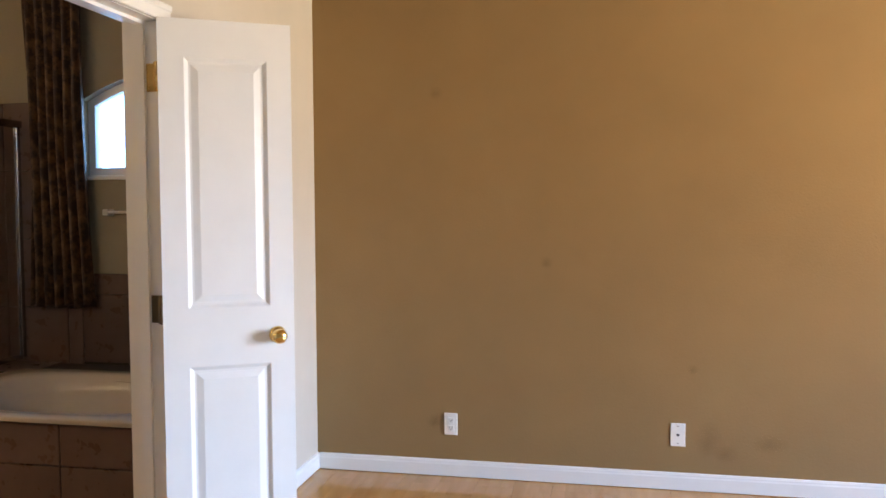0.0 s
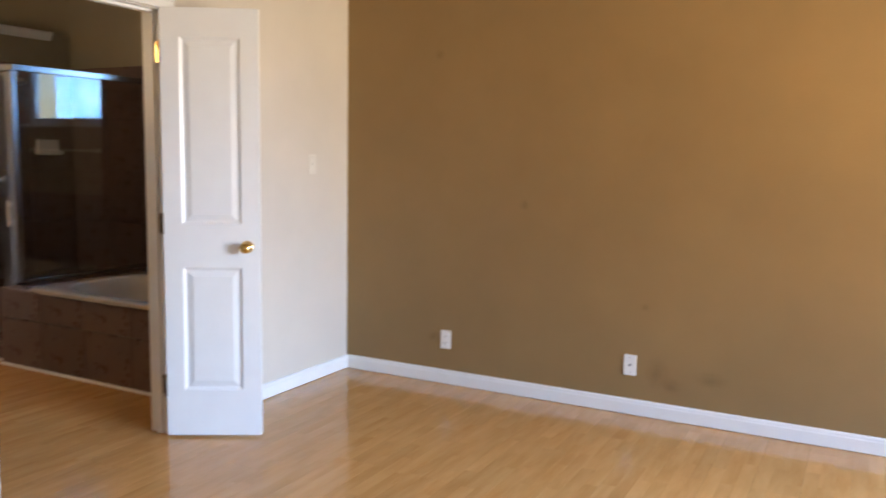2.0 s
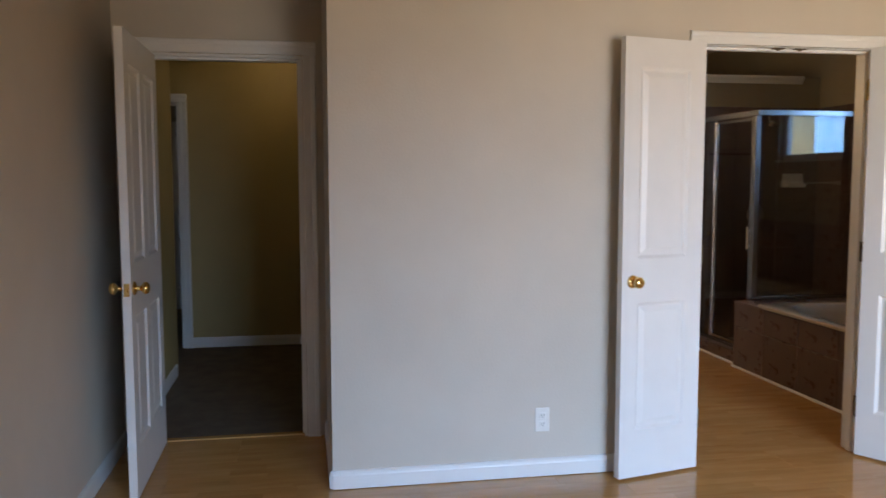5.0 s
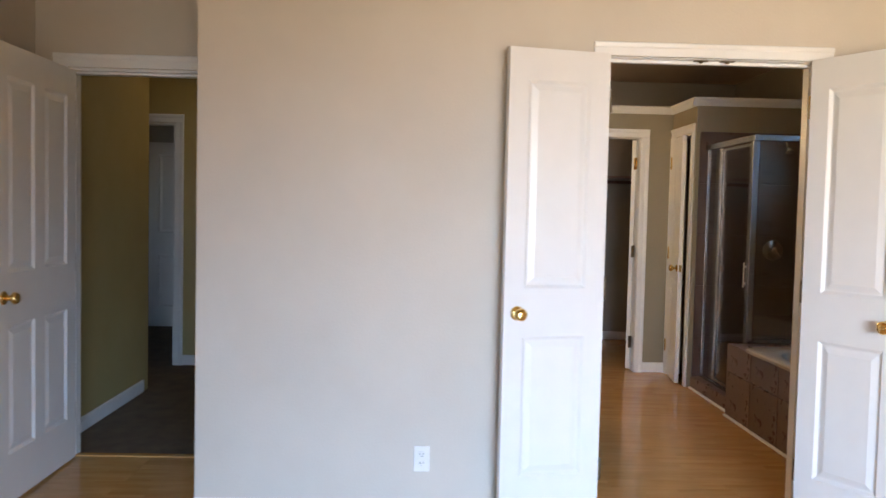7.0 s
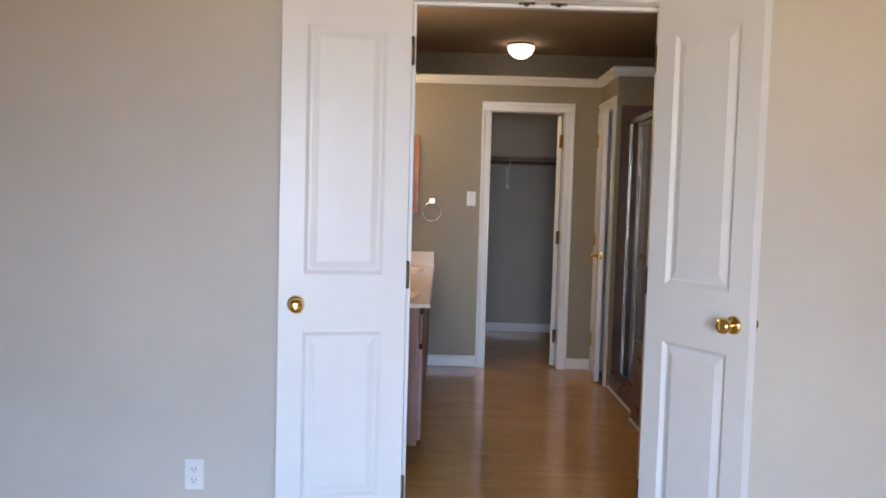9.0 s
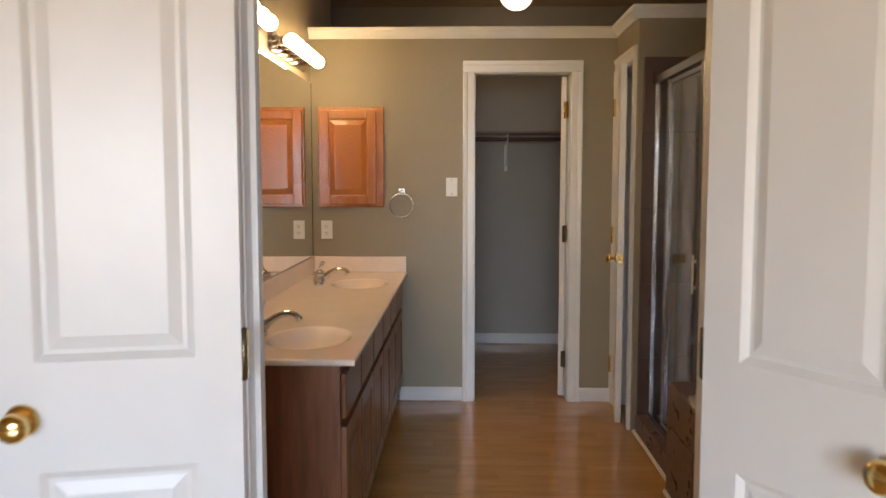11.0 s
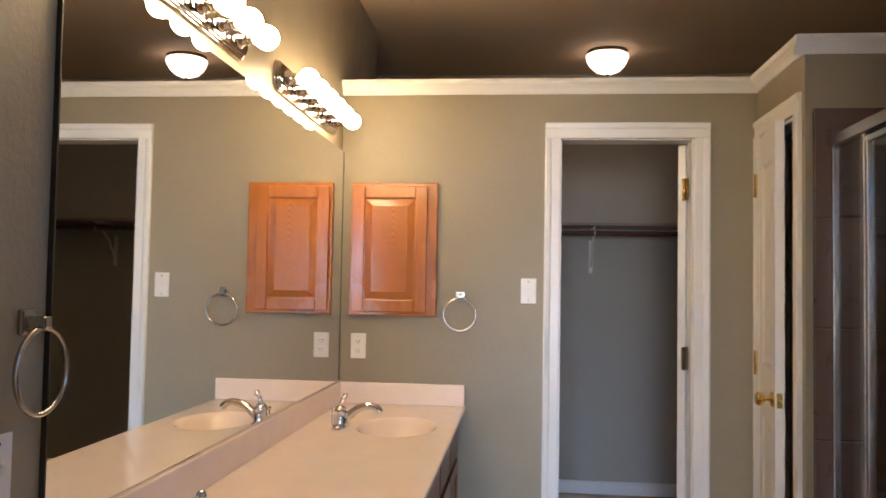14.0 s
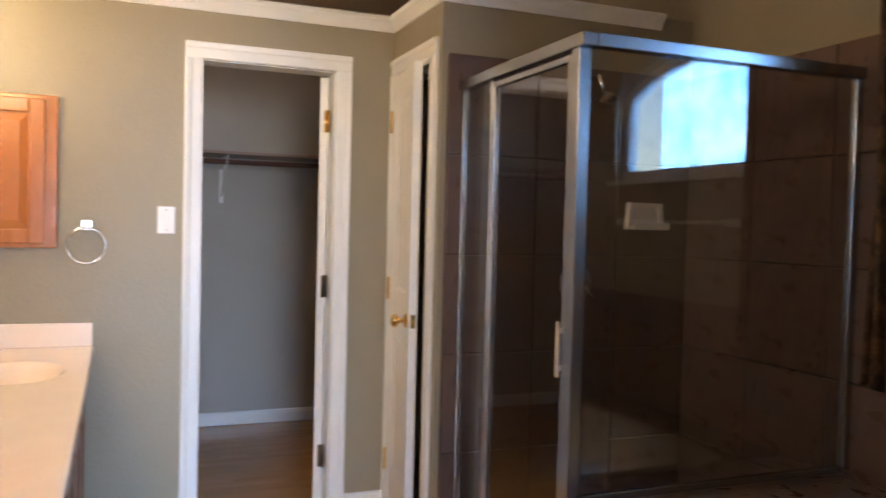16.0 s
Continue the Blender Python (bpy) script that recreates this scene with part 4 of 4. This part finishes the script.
def shower_fittings():
    bm = bmesh.new()
    lathe(bm, [(0, .004), (.075, .003), (.082, 0), (.082, -.006), (0, -.006)], 28, pose(TX + .018, 3.585, 1.105, 0, 90))
    lathe(bm, [(.020, .004), (.024, .030), (.028, .052), (.022, .060), (0, .062)], 20, pose(TX + .018, 3.585, 1.105, 0, 90))
    v = solid("shower_valve", bm, CHROME, "round chrome shower valve on brown tile", "shower valve")
    bm = bmesh.new()
    tube(bm, [(TX + .07, 3.585, 1.105), (TX + .085, 3.635, 1.045)], [.008, .005], 10)
    part("lever", bm, CHROME, v)
    bm = bmesh.new()
    lathe(bm, [(0, .002), (.030, 0), (.030, -.006), (0, -.006)], 20, pose(TX + .018, 3.606, 1.965, 0, 90))
    tube(bm, [(TX + .014, 3.606, 1.965), (TX + .07, 3.606, 1.965), (TX + .12, 3.606, 1.965), (TX + .15, 3.606, 1.905)], .010, 12)
    h = solid("shower_sprayer", bm, CHROME, "chrome shower head on a bent arm", "shower head")
    bm = bmesh.new()
    lathe(bm, [(0, .02), (.014, .02), (.020, 0), (.040, -.035), (.042, -.045), (0, -.047)], 24, pose(TX + .165, 3.606, 1.885, 0, -35))
    part("head", bm, CHROME, h)
    bm = bmesh.new()
    yc, z0, z1 = 3.917, 1.338, 1.455
    outer = [(-.086, z1), (.086, z1), (.098, z0), (-.098, z0)]
    inner = [(-.066, z1 - .020), (.066, z1 - .020), (.074, z0 + .024), (-.074, z0 + .024)]
    rows = [[bm.verts.new((TX + dx, yc + y, z)) for y, z in loop] for dx, loop in ((.012, outer), (.034, outer), (.042, [(y * .96, z * .96 + .04 * (z0 + z1) / 2) for y, z in outer]), (.042, inner), (.020, inner))]
    for p, q in zip(rows, rows[1:]):
        for i in range(4):
            j = (i + 1) % 4
            bm.faces.new((p[i], p[j], q[j], q[i]))
    bm.faces.new(rows[-1])
    bevel_box(bm, TX + .030, TX + .088, yc - .090, yc + .090, z0, z0 + .016, .006)
    bevel_box(bm, TX + .076, TX + .090, yc - .090, yc + .090, z0 + .010, z0 + .030, .005)
    solid("soap_dish", bm, PLASTIC, "ivory ceramic soap dish set on the shower tile", "soap dish")


shower_fittings()
slab("shower_floor", TX, SX, SY, NT, 0.001, 0.04, TILE, "dark tiled shower floor", "shower floor")

# ---------------------------------------------------------------- tub
TF = 2.925
TX0, TX1 = -3.10, -1.62
TB0, TB1 = 2.905, 3.85


def tub():
    """Drop-in tub: flat rim with an oval well."""
    bm = bmesh.new()
    cx, cy, z = (TX0 + TX1) / 2, (TB0 + TB1) / 2, DECK + 0.022
    a, b, n = (TX1 - TX0) / 2, (TB1 - TB0) / 2, 56

    def sq(f, k, zz):
        out = []
        for i in range(n):
            t = 2 * math.pi * i / n
            c, s = math.cos(t), math.sin(t)
            r = (abs(c) ** k + abs(s) ** k) ** (-1 / k)
            out.append(bm.verts.new((cx + a * f[0] * r * c, cy + b * f[1] * r * s, zz)))
        return out
    rings = [sq((1, 1), 14, z - .022), sq((1, 1), 14, z - .006), sq((.993, .99), 14, z), sq((.86, .83), 3.0, z), sq((.845, .81), 3.0, z - .008), sq((.80, .74), 2.8, z - .10), sq((.72, .64), 2.6, z - .33), sq((.62, .52), 2.4, z - .40)]
    for k, (p, q) in enumerate(zip(rings, rings[1:])):
        for i in range(n):
            j = (i + 1) % n
            bm.faces.new((p[i], p[j], q[j], q[i])).smooth = k > 1
    bm.faces.new(rings[-1])
    t = solid("bathtub", bm, ACRYL, "ivory drop-in bathtub in a tiled deck", "bathtub")
    bm = bmesh.new()
    lathe(bm, [(0, .004), (.024, .004), (.028, 0), (.028, -.003), (0, -.003)], 20, pose(cx - .35, cy, z - .40))
    part("drain", bm, CHROME, t, "round chrome tub drain")
    bm = bmesh.new()
    lathe(bm, [(0, .008), (.030, .006), (.034, 0), (0, 0)], 20, pose(cx - a * .775, cy, z - .16, 0, 78))
    part("overflow", bm, CHROME, t, "round chrome overflow plate")


tub()


def tub_deck():
    """Masonry box that carries the tub, open in the middle for the well."""
    bm = bmesh.new()
    box(bm, SX + .01, WB - .001, TF + .012, TF + .07, 0.001, DECK - .012)
    box(bm, SX - .06, TX0 + .08, TF + .012, NT - .001, 0.001, DECK - .012)
    box(bm, TX0 + .08, WB - .001, TB1 - .10, NT - .001, 0.001, DECK - .012)
    box(bm, TX1 - .05, WB - .001, TF + .07, TB1 - .10, 0.001, DECK - .012)
    return solid("tub_deck", bm, GROUT, "brown tiled deck around the bathtub", "tub deck")


deck = tub_deck()
curb_bm = bmesh.new()
box(curb_bm, TX + .001, SX - .061, SY - .07, SY + .06, 0.001, 0.088)
curb = solid("shower_curb", curb_bm, GROUT, "low brown tiled curb of the shower", "shower curb")

# ---------------------------------------------------------------- bath window and curtain


def bath_window():
    w = tagged(new("window_1"), "white framed arched bathroom window with bright glass", "window", kind="structure")
    n = 24

    def outline(ins, y):
        pts = [(WX0 + ins, y, WZ0 + ins), (WX1 - ins, y, WZ0 + ins)]
        for i in range(n + 1):
            x = WX1 - ins - (WX1 - WX0 - 2 * ins) * i / n
            pts.append((x, y, arch_z(x, ins)))
        return pts
    bm = bmesh.new()
    loops = [[bm.verts.new(p) for p in outline(i, y)] for i, y in ((.002, NT + .055), (.045, NT + .055), (.050, NT + .070), (.050, NT + .105), (.002, NT + .105))]
    for p, q in zip(loops, loops[1:]):
        for i in range(len(p)):
            j = (i + 1) % len(p)
            bm.faces.new((p[i], p[j], q[j], q[i]))
    part("window_frame", bm, WHITE, w)
    bm = bmesh.new()
    bm.faces.new([bm.verts.new(p) for p in outline(.049, NT + .085)])
    part("pane", bm, PANE, w).visible_shadow = False
    bm = bmesh.new()
    bevel_box(bm, WX0 - .02, WX1 + .02, NT - .03, NT + .055, WZ0 - .025, WZ0 - .001, .004)
    part("window_sill", bm, WHITE, w)
    bm = bmesh.new()
    box(bm, -4.2, -0.6, NT + 1.2, NT + 1.22, 0.4, 3.6)
    solid("backdrop", bm, OUTSIDE, "bright hazy daylight outside the window", "backdrop", "structure")


bath_window()


def curtain():
    c = base("curtain", pose(-3.045, NT - .07, 2.72), "long dark brown floral curtain gathered beside the window", "curtain")
    bm = bmesh.new()
    n, m = 60, 24
    grid = []
    for j in range(m + 1):
        f = j / m
        z = -f * 1.885
        half = 0.195 - 0.02 * math.sin(f * 3.0) + 0.012 * f
        row = []
        for i in range(n + 1):
            u = i / n
            x = (u - 0.5) * 2 * half + 0.03 * f
            y = 0.028 * math.sin(u * 6.5 * 2 * math.pi + 0.8 * math.sin(f * 4)) * (0.7 + 0.4 * f) + 0.012 * noise.noise((u * 7, f * 3, 2))
            row.append(bm.verts.new((x, y, z + 0.012 * math.sin(u * 23) * f)))
        grid.append(row)
    for j in range(m):
        for i in range(n):
            bm.faces.new((grid[j][i], grid[j][i + 1], grid[j + 1][i + 1], grid[j + 1][i])).smooth = True
    ob = part("drape", bm, CLOTH, c)
    thick = ob.modifiers.new("thickness", "SOLIDIFY")
    thick.thickness = 0.003
    bm = bmesh.new()
    tube(bm, [(-.22, 0, .012), (.22, 0, .012)], .010, 12)
    box(bm, -.20, -.19, 0, .069, .004, .020)
    box(bm, .19, .20, 0, .069, .004, .020)
    part("rod", bm, OLDBRASS, c)


curtain()


def towel_bar():
    bm = bmesh.new()
    tube(bm, [(-2.74, NT - .055, 1.376), (-1.95, NT - .055, 1.376)], .009, 12)
    for x in (-2.735, -1.955):
        bevel_box(bm, x - .018, x + .018, NT - .065, NT - .001, 1.358, 1.394, .005)
    solid("towel_bar", bm, PLASTIC, "white towel bar on the wall below the window", "towel bar")


towel_bar()


def bedroom_window():
    w = tagged(new("window_2"), "wide white framed bedroom window", "window", kind="structure")
    bm = bmesh.new()
    for b in ((0.70, 3.20, 0.58, 0.63), (0.70, 3.20, 2.15, 2.2), (0.70, 0.75, 0.63, 2.15), (3.15, 3.20, 0.63, 2.15), (1.93, 1.97, 0.63, 2.15)):
        box(bm, XE + .03, XE + .09, *b)
    part("window_frame", bm, WHITE, w)


bedroom_window()

# ---------------------------------------------------------------- stains on the brown wall


def scuff_material():
    """Soft-edged stain: dense in the middle, broken up by noise, clear at the rim."""
    m, nt, p = material("dark_scuff")
    p.inputs["Base Color"].default_value, p.inputs["Roughness"].default_value = (0.17, 0.09, 0.05, 1), 0.7
    tc, grad, mul = nt.nodes.new("ShaderNodeTexCoord"), nt.nodes.new("ShaderNodeTexGradient"), nt.nodes.new("ShaderNodeMath")
    grad.gradient_type, mul.operation, mul.use_clamp = "SPHERICAL", "MULTIPLY", True
    nt.links.new(tc.outputs["Object"], grad.inputs[0])
    nt.links.new(grad.outputs["Fac"], mul.inputs[0])
    half = nt.nodes.new("ShaderNodeMath")
    half.operation, half.inputs[1].default_value = "MULTIPLY", 0.42
    nt.links.new(noise_tex(nt, tc.outputs["Object"], 1.6, 4), half.inputs[0])
    nt.links.new(half.outputs[0], mul.inputs[1])
    clear, mix = nt.nodes.new("ShaderNodeBsdfTransparent"), nt.nodes.new("ShaderNodeMixShader")
    nt.links.new(mul.outputs[0], mix.inputs[0])
    nt.links.new(clear.outputs[0], mix.inputs[1])
    nt.links.new(p.outputs[0], mix.inputs[2])
    nt.links.new(mix.outputs[0], nt.nodes["Material Output"].inputs[0])
    return m


STAIN = scuff_material()


def smudge(x, z, rx, rz):
    bm = bmesh.new()
    bm.faces.new([bm.verts.new((math.cos(2 * math.pi * i / 24), 0, math.sin(2 * math.pi * i / 24))) for i in range(24)])
    solid("wall_stain", bm, STAIN, "small dark scuff on the brown wall", "stain", at=pose(x, NB - 0.0015, z) @ Matrix.Diagonal((rx, 1, rz, 1)))


for spot in ((-0.789, 1.975, .040, .036), (-0.227, 1.114, .034, .036), (0.482, 0.598, .030, .028), (0.56, 0.25, .075, .10),
             (0.64, 0.19, .06, .05), (0.84, 0.25, .09, .05), (-0.80, 0.285, .05, .04)):
    smudge(*spot)

# ---------------------------------------------------------------- tiles


def tile_mesh(w, h, t=0.010):
    bm = bmesh.new()
    e = 0.0025
    lo = [bm.verts.new(p) for p in ((0, 0, 0), (w, 0, 0), (w, 0, h), (0, 0, h))]
    mid = [bm.verts.new(p) for p in ((0, -t + e, 0), (w, -t + e, 0), (w, -t + e, h), (0, -t + e, h))]
    hi = [bm.verts.new(p) for p in ((e, -t, e), (w - e, -t, e), (w - e, -t, h - e), (e, -t, h - e))]
    for a, b in ((lo, mid), (mid, hi)):
        for i in range(4):
            j = (i + 1) % 4
            bm.faces.new((a[i], a[j], b[j], b[i]))
    bm.faces.new(hi)
    return bm


tile_cache = {}


def tiles(parent, at, w, h, size=0.40, row=0.40, joint=0.005, skip=None):
    """Cover a local w x h field (x along, z up, facing -y) with tiles under parent."""
    nz = max(1, math.ceil(h / row - 0.05))
    nx = max(1, math.ceil(w / size - 0.05))
    for iz in range(nz):
        for ix in range(nx):
            x0, z0 = ix * size, iz * row
            x1, z1 = min(w, x0 + size), min(h, z0 + row)
            if ix == nx - 1:
                x1 = w
            if iz == nz - 1:
                z1 = h
            if skip and skip(x0, x1, z0, z1):
                continue
            tw, th = round(x1 - x0 - joint, 3), round(z1 - z0 - joint, 3)
            if (tw, th) not in tile_cache:
                tile_cache[(tw, th)] = mesh_of("tile", tile_mesh(tw, th), TILE)
            ob = new("tile", tile_cache[(tw, th)])
            ob.parent = parent
            ob.matrix_world = at @ pose(x0 + joint / 2, 0, z0 + joint / 2)


def backing(name, x0, x1, y0, y1, z0, z1, label):
    bm = bmesh.new()
    box(bm, x0, x1, y0, y1, z0, z1)
    return solid(name, bm, GROUT, label, "tile wall", "structure")


west = backing("wall_tile_shower_side", TX + .0005, TX + .004, SY - .07, NT - .001, 0.001, 2.01, "dark brown large-format shower tile")
tiles(west, pose(TX + .004, SY - .07, 0.02, 0, 0, 90), NT - SY + .06, 2.0)
north = backing("wall_tile_shower_back", TX + .004, WX0 - .02, NT - .004, NT - .0005, 0.001, 2.01, "dark brown large-format shower tile")
tiles(north, pose(TX + .014, NT - .004, 0.02), WX0 - .02 - TX - .014, 2.0)
low = backing("wall_tile_tub_back", WX0 - .02, WB - .001, NT - .004, NT - .0005, 0.001, 1.02, "dark brown tile above the tub deck")
tiles(low, pose(WX0 - .02, NT - .004, DECK), WB - WX0 + .018, 0.52)
tiles(deck, pose(SX - .06, TF + .012, 0.012), WB - SX + .058, DECK - .018, 0.40, 0.30)
tiles(deck, pose(SX - .06, TF + .002, DECK - .012, -90), TX0 - SX + .10, NT - TF - .02, 0.34, 0.40)
tiles(curb, pose(TX + .003, SY - .07, 0.004), SX - TX - .066, 0.088, 0.40, 0.2)
tiles(curb, pose(TX + .003, SY - .078, 0.088, -90), SX - TX - .066, 0.136, 0.40, 0.2)
bm = bmesh.new()
sweep(bm, [(0, 0), (0.012, 0), (0.010, 0.008), (0.004, 0.013), (0, 0.014)], (SX - .06, TF + .002, 0.001), (WB - .001, TF + .002, 0.001), (0, -1, 0), (0, 0, 1))
solid("trim", bm, WHITE, "pale quarter-round strip at the foot of the tub deck", "moulding", "structure")
bm = bmesh.new()
sweep(bm, [(0, 0), (0.012, 0), (0.010, 0.008), (0.004, 0.013), (0, 0.014)], (TX, SY - .081, 0.001), (SX - .062, SY - .081, 0.001), (0, -1, 0), (0, 0, 1))
solid("trim", bm, WHITE, "pale quarter-round strip at the foot of the shower curb", "moulding", "structure")

# ---------------------------------------------------------------- floor planks


def plank_mesh(length, width):
    bm = bmesh.new()
    e, t = 0.0004, 0.011
    lo = [bm.verts.new(p) for p in ((0, 0, -t), (length, 0, -t), (length, width, -t), (0, width, -t))]
    mid = [bm.verts.new(p) for p in ((0, 0, -e), (length, 0, -e), (length, width, -e), (0, width, -e))]
    hi = [bm.verts.new(p) for p in ((e, e, 0), (length - e, e, 0), (length - e, width - e, 0), (e, width - e, 0))]
    for a, b in ((lo, mid), (mid, hi)):
        for i in range(4):
            j = (i + 1) % 4
            bm.faces.new((a[i], a[j], b[j], b[i]))
    bm.faces.new(hi)
    return bm


def planks(x0, x1, y0, y1, pw=0.19, pl=1.2, gap=0.0005):
    """Boards laid along y, with staggered ends."""
    rnd = random.Random(5)
    cache = {}
    x = x0
    while x < x1 - 0.01:
        w = min(pw, x1 - x)
        y = y0 - rnd.choice((0.0, 0.3, 0.6, 0.9))
        while y < y1 - 0.01:
            a, b = max(y, y0), min(y + pl, y1)
            if b - a > 0.02:
                key = (round(w, 3), round(b - a, 3))
                if key not in cache:
                    cache[key] = mesh_of("plank", plank_mesh(key[0] - gap, key[1] - gap), PLANK)
                ob = new("plank", cache[key])
                ob.parent = floor
                ob.location = (x, a, 0)
            y += pl
        x += pw


planks(EX - 0.03, XE, YS, NB)
planks(-6.62, EX - 0.03, S - 0.12, NB)
